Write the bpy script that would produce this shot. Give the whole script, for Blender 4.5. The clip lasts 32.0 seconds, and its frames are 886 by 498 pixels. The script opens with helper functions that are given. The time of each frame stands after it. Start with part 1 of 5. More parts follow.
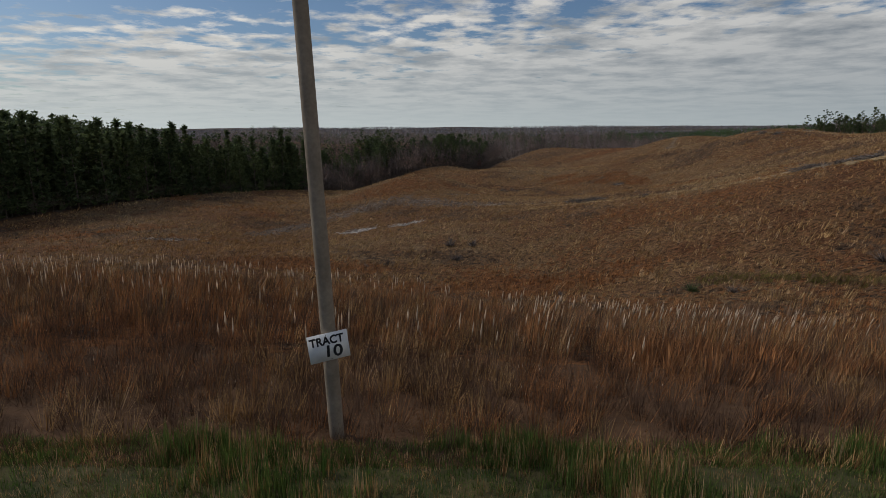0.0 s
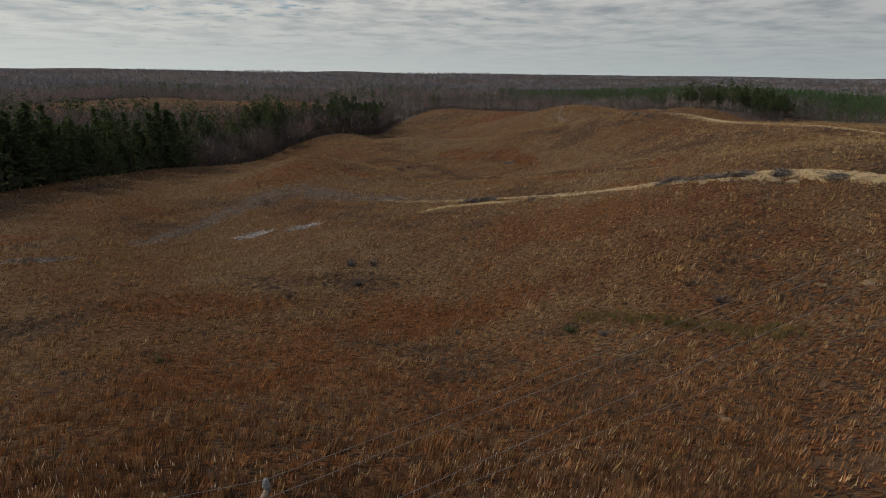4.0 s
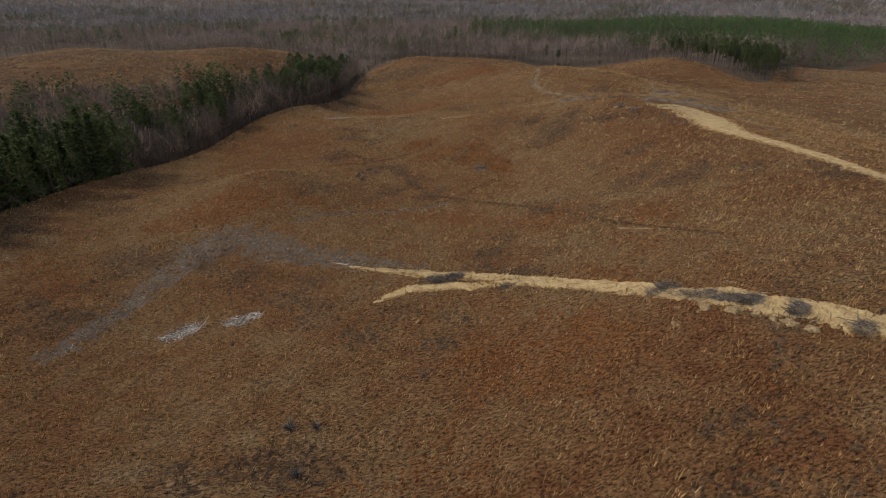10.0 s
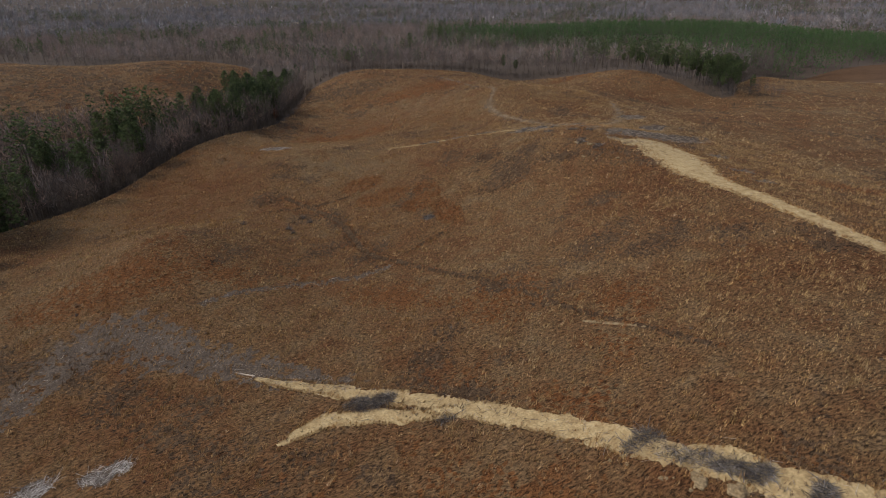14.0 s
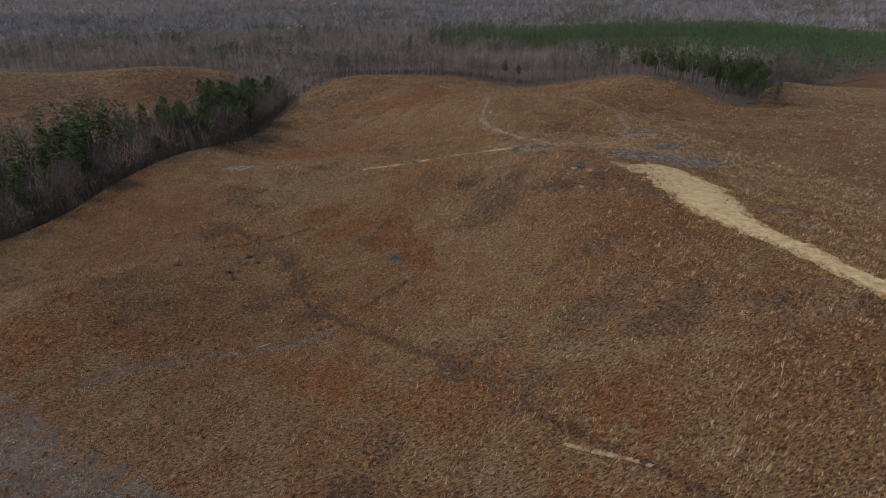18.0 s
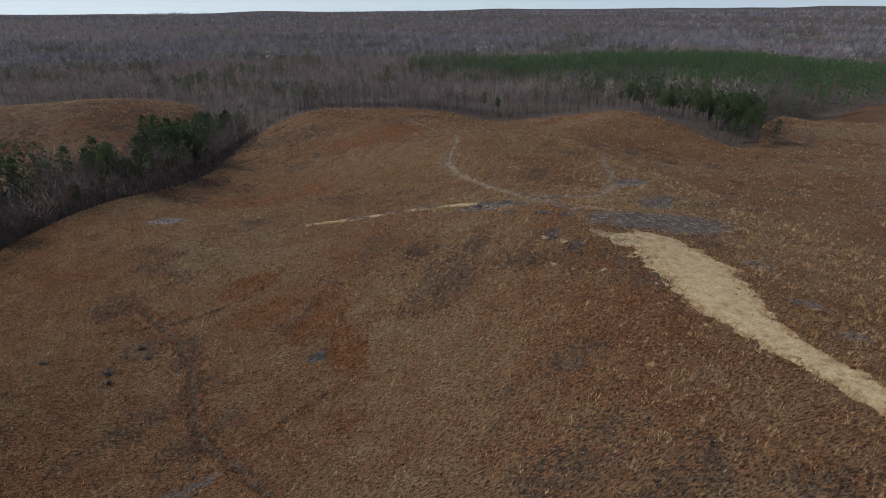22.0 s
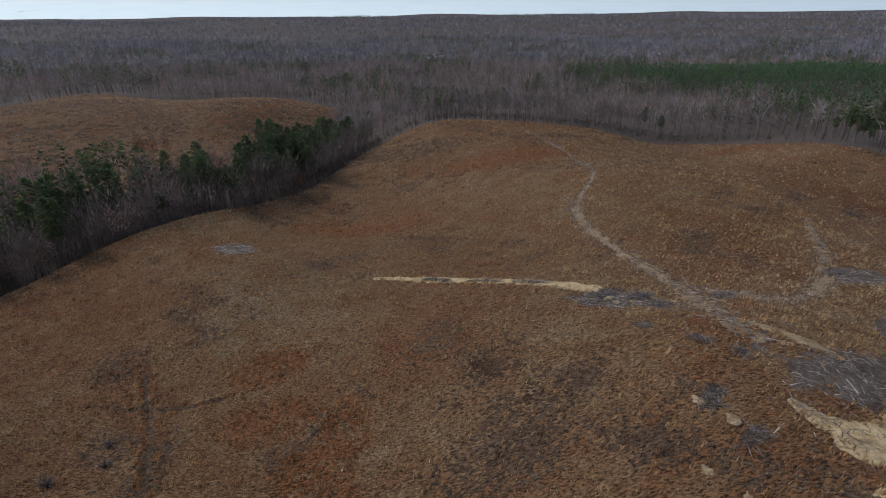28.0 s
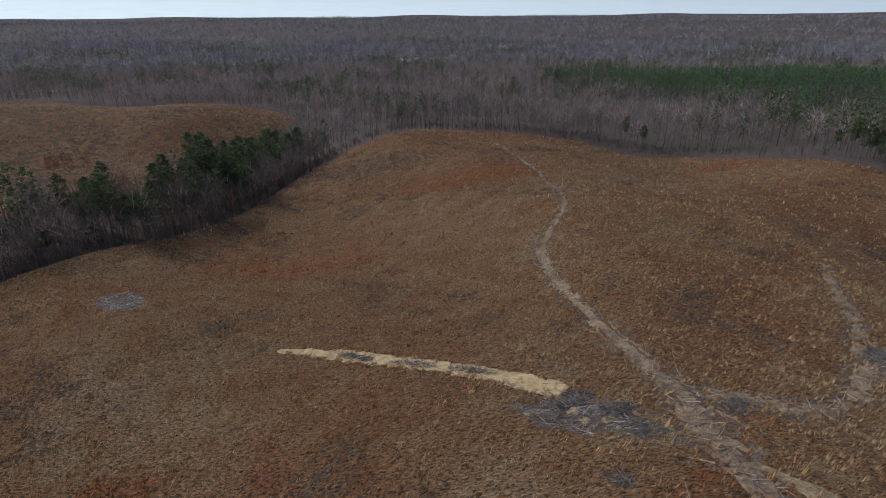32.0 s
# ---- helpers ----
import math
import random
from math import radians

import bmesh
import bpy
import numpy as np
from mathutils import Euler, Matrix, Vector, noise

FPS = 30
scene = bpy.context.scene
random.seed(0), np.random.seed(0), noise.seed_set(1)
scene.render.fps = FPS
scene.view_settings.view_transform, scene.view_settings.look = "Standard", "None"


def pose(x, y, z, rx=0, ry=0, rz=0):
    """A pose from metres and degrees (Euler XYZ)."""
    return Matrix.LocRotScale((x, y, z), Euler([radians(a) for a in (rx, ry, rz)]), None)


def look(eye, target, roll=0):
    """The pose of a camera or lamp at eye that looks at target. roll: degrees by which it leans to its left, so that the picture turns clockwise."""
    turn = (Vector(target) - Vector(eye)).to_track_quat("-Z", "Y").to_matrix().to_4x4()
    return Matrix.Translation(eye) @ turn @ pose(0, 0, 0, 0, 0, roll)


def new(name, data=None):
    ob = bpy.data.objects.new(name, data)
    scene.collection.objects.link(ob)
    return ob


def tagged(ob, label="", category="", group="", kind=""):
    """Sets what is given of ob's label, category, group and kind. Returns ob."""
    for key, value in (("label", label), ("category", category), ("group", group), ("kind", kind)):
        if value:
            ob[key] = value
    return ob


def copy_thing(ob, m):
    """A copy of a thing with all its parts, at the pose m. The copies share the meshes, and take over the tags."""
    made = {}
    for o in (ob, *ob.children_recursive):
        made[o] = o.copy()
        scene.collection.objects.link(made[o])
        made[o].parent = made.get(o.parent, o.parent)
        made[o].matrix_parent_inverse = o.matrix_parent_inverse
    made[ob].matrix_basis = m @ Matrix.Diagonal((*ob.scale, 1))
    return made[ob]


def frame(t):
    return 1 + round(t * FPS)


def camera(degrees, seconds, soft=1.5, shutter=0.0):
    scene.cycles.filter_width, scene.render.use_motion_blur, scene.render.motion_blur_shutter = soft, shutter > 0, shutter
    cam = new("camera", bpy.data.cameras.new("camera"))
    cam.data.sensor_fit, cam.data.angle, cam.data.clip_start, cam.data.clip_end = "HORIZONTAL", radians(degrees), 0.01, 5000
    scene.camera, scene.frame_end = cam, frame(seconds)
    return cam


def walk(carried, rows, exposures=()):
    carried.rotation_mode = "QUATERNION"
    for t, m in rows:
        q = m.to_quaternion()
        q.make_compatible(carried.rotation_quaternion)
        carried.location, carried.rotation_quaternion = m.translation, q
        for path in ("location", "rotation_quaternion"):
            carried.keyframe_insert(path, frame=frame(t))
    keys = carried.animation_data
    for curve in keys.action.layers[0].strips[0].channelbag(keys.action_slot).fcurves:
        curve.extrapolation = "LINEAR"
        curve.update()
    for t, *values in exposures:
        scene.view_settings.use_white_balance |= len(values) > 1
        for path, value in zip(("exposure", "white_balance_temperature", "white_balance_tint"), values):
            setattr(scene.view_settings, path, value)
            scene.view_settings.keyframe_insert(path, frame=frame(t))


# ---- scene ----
cam = camera(78.3, 32.0, soft=0.55)
METRES, EYE, TILT, LEAN, TURN = 244.0, 5.3, -12.5, 0.3, 0.0
ROWS = [
    (0.0, 0.0, 0.0, 0.0, -0.0, 0.0, -0.0),
    (0.5, -0.0001, -0.0009, 0.0035, 0.58, -0.05, -0.13),
    (1.0, 0.0001, -0.002, 0.0069, -1.39, -0.06, 0.12),
    (1.5, 0.0001, -0.0032, 0.0105, -6.09, -0.1, 0.82),
    (2.0, -0.0001, -0.0046, 0.0151, -6.86, -0.15, 0.94),
    (2.5, -0.0005, -0.006, 0.0224, -7.01, -0.22, 0.93),
    (3.0, -0.0008, -0.008, 0.0312, -7.44, -0.45, 0.94),
    (3.5, -0.0012, -0.01, 0.0412, -10.57, -2.89, 1.34),
    (5.5, 0.0001, -0.0074, 0.0835, -10.61, -9.97, 1.49),
    (6.0, 0.0019, -0.0021, 0.0941, -11.51, -10.34, 1.69),
    (6.5, 0.0029, 0.0048, 0.1049, -13.48, -10.87, 2.05),
    (7.0, 0.0053, 0.0125, 0.1152, -14.2, -13.96, 2.22),
    (7.5, 0.0087, 0.022, 0.1272, -14.41, -14.17, 2.43),
    (8.0, 0.013, 0.0322, 0.139, -13.88, -14.19, 2.47),
    (8.5, 0.0181, 0.0429, 0.151, -13.73, -14.2, 2.53),
    (9.0, 0.0239, 0.0538, 0.1633, -13.66, -14.24, 2.59),
    (9.5, 0.0299, 0.0653, 0.1754, -13.54, -14.26, 2.67),
    (10.0, 0.0372, 0.0769, 0.1869, -13.29, -14.26, 2.72),
    (10.5, 0.0441, 0.0885, 0.1983, -13.07, -14.29, 2.75),
    (11.0, 0.0509, 0.0988, 0.2068, -12.69, -15.18, 2.66),
    (11.5, 0.0594, 0.1119, 0.2198, -12.32, -18.92, 2.76),
    (12.0, 0.067, 0.1243, 0.226, -11.92, -18.91, 2.75),
    (12.5, 0.0746, 0.1372, 0.2297, -11.06, -18.93, 2.68),
    (13.0, 0.0847, 0.1499, 0.2321, -12.56, -19.0, 3.08),
    (13.5, 0.0911, 0.1639, 0.2384, -19.56, -19.24, 4.16),
    (14.0, 0.0972, 0.1777, 0.2402, -17.03, -14.73, 3.69),
    (14.5, 0.1096, 0.1899, 0.2427, -17.5, -14.75, 3.93),
    (16.5, 0.1486, 0.2437, 0.2515, -17.94, -14.67, 4.12),
    (17.0, 0.1587, 0.2576, 0.2528, -17.25, -14.59, 3.99),
    (17.5, 0.1702, 0.2713, 0.2543, -16.11, -14.49, 3.83),
    (18.0, 0.1811, 0.2853, 0.2562, -15.71, -14.45, 3.78),
    (18.5, 0.1919, 0.2994, 0.2593, -15.12, -12.25, 3.66),
    (19.0, 0.2024, 0.3136, 0.2624, -14.64, -12.2, 3.58),
    (19.5, 0.2126, 0.3275, 0.2654, -16.56, -12.25, 3.84),
    (20.0, 0.2228, 0.3419, 0.2688, -15.74, -12.16, 3.73),
    (20.5, 0.2334, 0.3563, 0.272, -15.72, -12.11, 3.68),
    (21.0, 0.2443, 0.3709, 0.2751, -15.55, -12.06, 3.67),
    (21.5, 0.2543, 0.3855, 0.2785, -16.56, -12.09, 3.8),
    (22.0, 0.2649, 0.4004, 0.2819, -16.63, -12.06, 3.81),
    (22.5, 0.276, 0.4154, 0.2849, -16.64, -12.03, 3.82),
    (23.0, 0.2857, 0.4308, 0.2883, -15.78, -11.95, 3.6),
    (23.5, 0.2974, 0.4466, 0.2912, -10.71, -11.66, 2.77),
    (24.0, 0.3077, 0.4629, 0.2938, -5.95, -11.45, 1.91),
    (24.5, 0.3159, 0.4789, 0.2966, -1.65, -11.34, 1.09),
    (25.0, 0.326, 0.4947, 0.2989, 0.91, -11.26, 0.66),
    (25.5, 0.3303, 0.5097, 0.3024, 1.76, -11.26, 0.36),
    (27.5, 0.3518, 0.5724, 0.3139, -0.15, -11.22, 0.37),
    (28.0, 0.3575, 0.589, 0.3149, -0.47, -11.2, 0.39),
    (28.5, 0.3625, 0.6055, 0.3168, -0.9, -11.18, 0.36),
    (29.0, 0.3684, 0.6221, 0.3194, -0.98, -11.17, 0.34),
    (29.5, 0.3748, 0.6386, 0.3225, -2.55, -11.16, 0.61),
    (30.0, 0.3804, 0.6543, 0.3255, -3.25, -11.16, 0.72),
    (30.5, 0.3871, 0.6712, 0.329, -3.59, -11.15, 0.79),
    (31.0, 0.3941, 0.6884, 0.3325, -3.78, -11.15, 0.83),
    (31.5, 0.4013, 0.7056, 0.336, -3.9, -11.14, 0.87),
    (32.0, 0.409, 0.723, 0.3396, -2.05, -11.1, 0.54),
]
walk(cam, [(t, pose(0, 0, EYE, TILT, LEAN, TURN) @ pose(METRES * x, METRES * y, METRES * z, 90 + pitch, roll, yaw)) for t, x, y, z, yaw, pitch, roll in ROWS],
     exposures=[(0.0, -0.30, 6800, 10), (3.0, -0.32, 6850, 10), (6.0, 0.27, 7800, 10), (9.0, 0.32, 7650, 10), (13.0, 0.31, 7100, 10), (19.0, 0.32, 6350, 10), (24.0, 0.22, 6050, 10), (32.0, 0.30, 5950, 10)])

# ---- light ----
SUN_AZ, SUN_EL = radians(-72.0), radians(40.0)      # azimuth from +y towards +x
sun_way = Vector((math.sin(SUN_AZ) * math.cos(SUN_EL), math.cos(SUN_AZ) * math.cos(SUN_EL), math.sin(SUN_EL)))
sun = new("sun", bpy.data.lights.new("sun", "SUN"))
sun.data.energy, sun.data.angle, sun.data.color = 2.1, radians(12), (1.0, 0.93, 0.82)
sun.matrix_world = look(sun_way * 100, (0, 0, 0))


def link(tree, a, b):
    tree.links.new(a, b)


def maths(tree, op, a, b=None, c=None):
    n = tree.nodes.new("ShaderNodeMath")
    n.operation = op
    for i, v in enumerate((a, b, c)):
        if v is None:
            continue
        if isinstance(v, (int, float)):
            n.inputs[i].default_value = v
        else:
            link(tree, v, n.inputs[i])
    return n.outputs[0]


def blend(tree, fac, a, b, mode="MIX"):
    n = tree.nodes.new("ShaderNodeMix")
    n.data_type, n.blend_type = "RGBA", mode
    for sock, v in ((n.inputs["Factor"], fac), (n.inputs[6], a), (n.inputs[7], b)):
        if isinstance(v, (int, float)):
            sock.default_value = v
        elif isinstance(v, tuple):
            sock.default_value = (*v, 1)
        else:
            link(tree, v, sock)
    return n.outputs[2]


def noise_tex(tree, vec, scale, detail=4.0, rough=0.55):
    n = tree.nodes.new("ShaderNodeTexNoise")
    n.inputs["Scale"].default_value, n.inputs["Detail"].default_value, n.inputs["Roughness"].default_value = scale, detail, rough
    link(tree, vec, n.inputs["Vector"])
    return n.outputs["Fac"]


def ramp(tree, fac, stops):
    n = tree.nodes.new("ShaderNodeValToRGB")
    els = n.color_ramp.elements
    while len(els) < len(stops):
        els.new(0.5)
    for e, (p, col) in zip(els, stops):
        e.position, e.color = p, (*col, 1)
    link(tree, fac, n.inputs[0])
    return n.outputs[0]


world = bpy.data.worlds.new("world")
scene.world = world
world.use_nodes = True
wt = world.node_tree
wt.nodes.clear()
sky = wt.nodes.new("ShaderNodeTexSky")
sky.sky_type, sky.sun_disc = "NISHITA", False
sky.sun_elevation, sky.sun_rotation = SUN_EL, SUN_AZ
sky.air_density, sky.dust_density, sky.ozone_density = 1.0, 1.2, 1.5
coord = wt.nodes.new("ShaderNodeTexCoord").outputs["Generated"]
sep = wt.nodes.new("ShaderNodeSeparateXYZ")
link(wt, coord, sep.inputs[0])
lift = maths(wt, "ADD", maths(wt, "MAXIMUM", sep.outputs[2], 0.0), 0.07)
comb = wt.nodes.new("ShaderNodeCombineXYZ")
link(wt, maths(wt, "DIVIDE", sep.outputs[0], lift), comb.inputs[0])
link(wt, maths(wt, "DIVIDE", sep.outputs[1], lift), comb.inputs[1])
banks = noise_tex(wt, comb.outputs[0], 0.5, 4, 0.55)
ripple = noise_tex(wt, comb.outputs[0], 4.0, 5, 0.6)
cover = maths(wt, "ADD", maths(wt, "MULTIPLY", banks, 0.52), maths(wt, "MULTIPLY", ripple, 0.62))
cover = maths(wt, "ADD", cover, maths(wt, "MULTIPLY", maths(wt, "SUBTRACT", 0.17, maths(wt, "MINIMUM", maths(wt, "MAXIMUM", sep.outputs[2], 0.0), 0.24)), 1.5))
cover = maths(wt, "ADD", cover, maths(wt, "MULTIPLY", sep.outputs[0], 0.15))
veil = ramp(wt, cover, [(0.49, (0, 0, 0)), (0.62, (1, 1, 1))])
cloud = ramp(wt, noise_tex(wt, comb.outputs[0], 1.6, 6, 0.6), [(0.35, (0.30, 0.345, 0.40)), (0.58, (0.92, 0.92, 0.91))])
low = ramp(wt, maths(wt, "MAXIMUM", sep.outputs[2], 0.0), [(0.0, (0.56, 0.64, 0.68)), (0.10, (0.42, 0.48, 0.53)), (0.3, (0.55, 0.57, 0.60))])
cloud = blend(wt, ramp(wt, sep.outputs[2], [(0.02, (0.95, 0.95, 0.95)), (0.16, (0.25, 0.25, 0.25))]), cloud, low)
cloud = blend(wt, 1.0, cloud, ramp(wt, maths(wt, "MULTIPLY_ADD", sep.outputs[0], 0.5, 0.5), [(0.15, (1.15, 1.13, 1.10)), (0.85, (0.72, 0.74, 0.77))]), "MULTIPLY")
clear = blend(wt, 1.0, sky.outputs[0], (0.054, 0.067, 0.083), "MULTIPLY")
back = wt.nodes.new("ShaderNodeBackground")
link(wt, blend(wt, veil, clear, cloud), back.inputs[0])
back.inputs[1].default_value = 1.0
wout = wt.nodes.new("ShaderNodeOutputWorld")
link(wt, back.outputs[0], wout.inputs[0])

# ---- materials ----


def surface(name, stops, scale=0.05, fine=3.0, rough=0.9, bump=0.3, island=0.0, thin=0.0, spread=0.0, metal=0.0, fine_amount=0.22, bump_scale=None):
    """Colour from broad noise through stops, varied by fine noise and by the island, with bump. Coordinates are metres in the world."""
    m = bpy.data.materials.new(name)
    m.use_nodes = True
    t = m.node_tree
    t.nodes.clear()
    geo = t.nodes.new("ShaderNodeNewGeometry")
    pos = geo.outputs["Position"]
    broad = noise_tex(t, pos, scale, 5, 0.6)
    small = noise_tex(t, pos, fine, 4, 0.6)
    fac = broad
    if spread:
        fac = maths(t, "ADD", broad, maths(t, "MULTIPLY", maths(t, "SUBTRACT", geo.outputs["Random Per Island"], 0.5), spread))
    col = ramp(t, fac, stops)
    crisp = t.nodes.new("ShaderNodeMapRange")
    crisp.inputs["From Min"].default_value, crisp.inputs["From Max"].default_value = 0.32, 0.68
    link(t, small, crisp.inputs["Value"])
    shade = maths(t, "MULTIPLY_ADD", crisp.outputs[0], 2 * fine_amount, 1 - fine_amount)
    if island:
        shade = maths(t, "MULTIPLY", shade, maths(t, "MULTIPLY_ADD", geo.outputs["Random Per Island"], 2 * island, 1 - island))
    hsv = t.nodes.new("ShaderNodeHueSaturation")
    link(t, col, hsv.inputs["Color"])
    link(t, shade, hsv.inputs["Value"])
    bsdf = t.nodes.new("ShaderNodeBsdfPrincipled")
    bsdf.inputs["Roughness"].default_value, bsdf.inputs["Metallic"].default_value = rough, metal
    bsdf.inputs["Specular IOR Level"].default_value = 0.25
    link(t, hsv.outputs[0], bsdf.inputs["Base Color"])
    if bump:
        b = t.nodes.new("ShaderNodeBump")
        b.inputs["Strength"].default_value, b.inputs["Distance"].default_value = bump, 0.3 / (bump_scale or fine)
        link(t, noise_tex(t, pos, bump_scale or fine, 6, 0.65), b.inputs["Height"])
        link(t, b.outputs[0], bsdf.inputs["Normal"])
    end = bsdf.outputs[0]
    if thin:
        tr = t.nodes.new("ShaderNodeBsdfTranslucent")
        link(t, hsv.outputs[0], tr.inputs[0])
        mix = t.nodes.new("ShaderNodeMixShader")
        mix.inputs[0].default_value = thin
        link(t, end, mix.inputs[1])
        link(t, tr.outputs[0], mix.inputs[2])
        end = mix.outputs[0]
    out = t.nodes.new("ShaderNodeOutputMaterial")
    link(t, end, out.inputs[0])
    return m


M_SOIL = surface("thatch_and_soil", [(0.32, (0.085, 0.043, 0.021)), (0.5, (0.115, 0.062, 0.031)), (0.68, (0.14, 0.082, 0.044))], 0.03, 1.4, 0.95, 1.0)
M_LITTER = surface("forest_litter", [(0.35, (0.065, 0.047, 0.036)), (0.65, (0.105, 0.077, 0.06))], 0.02, 0.6, 0.95, 0.6)
M_GRASS = surface("broomsedge", [(0.30, (0.290, 0.146, 0.056)), (0.42, (0.340, 0.197, 0.082)), (0.55, (0.372, 0.240, 0.110)), (0.70, (0.395, 0.286, 0.156))], 0.018, 0.9, 0.85, 0, island=0.5, thin=0.14, spread=0.22, fine_amount=0.5)


def mat(name, stops, scale, dark, light, size=1.0):
    """Matted dead grass combed one way by the wind: pale straw on top, the shade of the gaps between the bunches put
    into the colour.
    """
    m = bpy.data.materials.new(name)
    m.use_nodes = True
    t = m.node_tree
    t.nodes.clear()
    pos = t.nodes.new("ShaderNodeNewGeometry").outputs["Position"]
    turn = t.nodes.new("ShaderNodeMapping")
    turn.inputs["Rotation"].default_value, turn.inputs["Scale"].default_value = (0, 0, radians(-18)), (0.9 / size, 2.0 / size, 1.2 / size)
    link(t, pos, turn.inputs["Vector"])
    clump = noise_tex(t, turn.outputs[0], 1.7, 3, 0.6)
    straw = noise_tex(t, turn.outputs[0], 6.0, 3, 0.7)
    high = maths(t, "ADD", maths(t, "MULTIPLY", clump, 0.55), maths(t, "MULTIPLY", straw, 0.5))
    # height scales the colour: painted shade in low gaps, brightness on the tops
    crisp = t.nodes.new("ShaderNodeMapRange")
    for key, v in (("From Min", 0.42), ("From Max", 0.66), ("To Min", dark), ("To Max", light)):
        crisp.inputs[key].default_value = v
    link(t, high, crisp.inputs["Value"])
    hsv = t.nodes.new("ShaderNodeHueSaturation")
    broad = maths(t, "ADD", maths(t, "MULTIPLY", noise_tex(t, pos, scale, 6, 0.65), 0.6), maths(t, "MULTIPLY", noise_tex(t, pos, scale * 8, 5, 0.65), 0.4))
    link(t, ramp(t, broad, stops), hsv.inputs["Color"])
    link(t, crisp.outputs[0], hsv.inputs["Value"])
    b = t.nodes.new("ShaderNodeBump")
    b.inputs["Strength"].default_value, b.inputs["Distance"].default_value = 0.9, 0.4 * size
    link(t, high, b.inputs["Height"])
    bsdf = t.nodes.new("ShaderNodeBsdfPrincipled")
    bsdf.inputs["Roughness"].default_value, bsdf.inputs["Specular IOR Level"].default_value = 0.95, 0.15
    link(t, hsv.outputs[0], bsdf.inputs["Base Color"])
    link(t, b.outputs[0], bsdf.inputs["Normal"])
    out = t.nodes.new("ShaderNodeOutputMaterial")
    link(t, bsdf.outputs[0], out.inputs[0])
    return m


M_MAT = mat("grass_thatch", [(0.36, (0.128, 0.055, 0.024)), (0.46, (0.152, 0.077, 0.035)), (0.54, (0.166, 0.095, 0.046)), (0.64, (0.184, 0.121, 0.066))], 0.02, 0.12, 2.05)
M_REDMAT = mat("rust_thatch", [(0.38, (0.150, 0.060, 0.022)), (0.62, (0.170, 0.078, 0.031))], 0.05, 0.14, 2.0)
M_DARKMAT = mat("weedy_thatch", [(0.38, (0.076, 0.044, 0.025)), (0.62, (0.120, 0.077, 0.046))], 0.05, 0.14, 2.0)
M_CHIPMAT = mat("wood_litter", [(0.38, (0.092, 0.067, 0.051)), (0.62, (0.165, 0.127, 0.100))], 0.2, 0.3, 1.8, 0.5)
M_BRUSH = surface("dark_brush", [(0.3, (0.085, 0.07, 0.064)), (0.55, (0.15, 0.128, 0.118)), (0.75, (0.26, 0.23, 0.21))], 0.3, 4, 0.85, 0, island=0.45, spread=0.5)
M_TAN = surface("pale_grass_tops", [(0.35, (0.46, 0.285, 0.15)), (0.65, (0.54, 0.37, 0.215))], 0.03, 0.9, 0.85, 0, island=0.4, thin=0.14, fine_amount=0.4)
M_RED = surface("rust_grass", [(0.35, (0.29, 0.125, 0.048)), (0.65, (0.35, 0.172, 0.075))], 0.05, 0.9, 0.85, 0, island=0.45, thin=0.16, fine_amount=0.5)
M_STALK = surface("dark_dead_stalks", [(0.35, (0.086, 0.046, 0.028)), (0.65, (0.150, 0.088, 0.056))], 0.4, 2, 0.9, 0, island=0.4, thin=0.15)
M_WEED = surface("dead_weeds", [(0.35, (0.148, 0.086, 0.050)), (0.65, (0.225, 0.145, 0.092))], 0.05, 0.9, 0.9, 0, island=0.45, thin=0.15, fine_amount=0.4)
M_GREEN = surface("green_grass", [(0.35, (0.06, 0.11, 0.022)), (0.65, (0.14, 0.18, 0.045))], 0.6, 3, 0.8, 0, island=0.4, thin=0.3)
M_VERGE = surface("turf", [(0.35, (0.045, 0.052, 0.018)), (0.65, (0.10, 0.078, 0.034))], 1.2, 9, 0.95, 0.8)
M_OLIVE = surface("olive_sedge", [(0.35, (0.12, 0.095, 0.028)), (0.65, (0.20, 0.16, 0.05))], 0.2, 1, 0.85, 0, island=0.35, thin=0.3)
M_PLUME = surface("seed_plumes", [(0.35, (0.60, 0.46, 0.33)), (0.65, (0.76, 0.62, 0.47))], 0.4, 6, 0.8, 0, island=0.25, thin=0.4)
M_SAND = surface("sandy_dirt", [(0.32, (0.29, 0.195, 0.096)), (0.46, (0.405, 0.288, 0.146)), (0.56, (0.45, 0.328, 0.170)), (0.70, (0.51, 0.388, 0.214))], 0.6, 2.8, 0.95, 0.7, fine_amount=0.26, bump_scale=3.2)
M_GREY = surface("trampled_chips", [(0.35, (0.150, 0.100, 0.060)), (0.65, (0.270, 0.195, 0.122))], 0.25, 1.8, 0.95, 0.8, fine_amount=0.4)
M_STICK = surface("weathered_sticks", [(0.3, (0.125, 0.098, 0.080)), (0.55, (0.225, 0.182, 0.150)), (0.78, (0.46, 0.385, 0.320))], 0.3, 4, 0.85, 0, island=0.5, spread=0.5)
M_BLEACH = surface("bleached_sticks", [(0.3, (0.30, 0.26, 0.235)), (0.7, (0.62, 0.57, 0.53))], 0.3, 4, 0.8, 0, island=0.4, spread=0.5)
M_BARK = surface("grey_bark", [(0.30, (0.10, 0.084, 0.074)), (0.55, (0.19, 0.165, 0.148)), (0.75, (0.36, 0.33, 0.305))], 0.08, 4, 0.9, 0, island=0.25, spread=0.55)
TWIG_TONES, HAZED_TONES = [], []
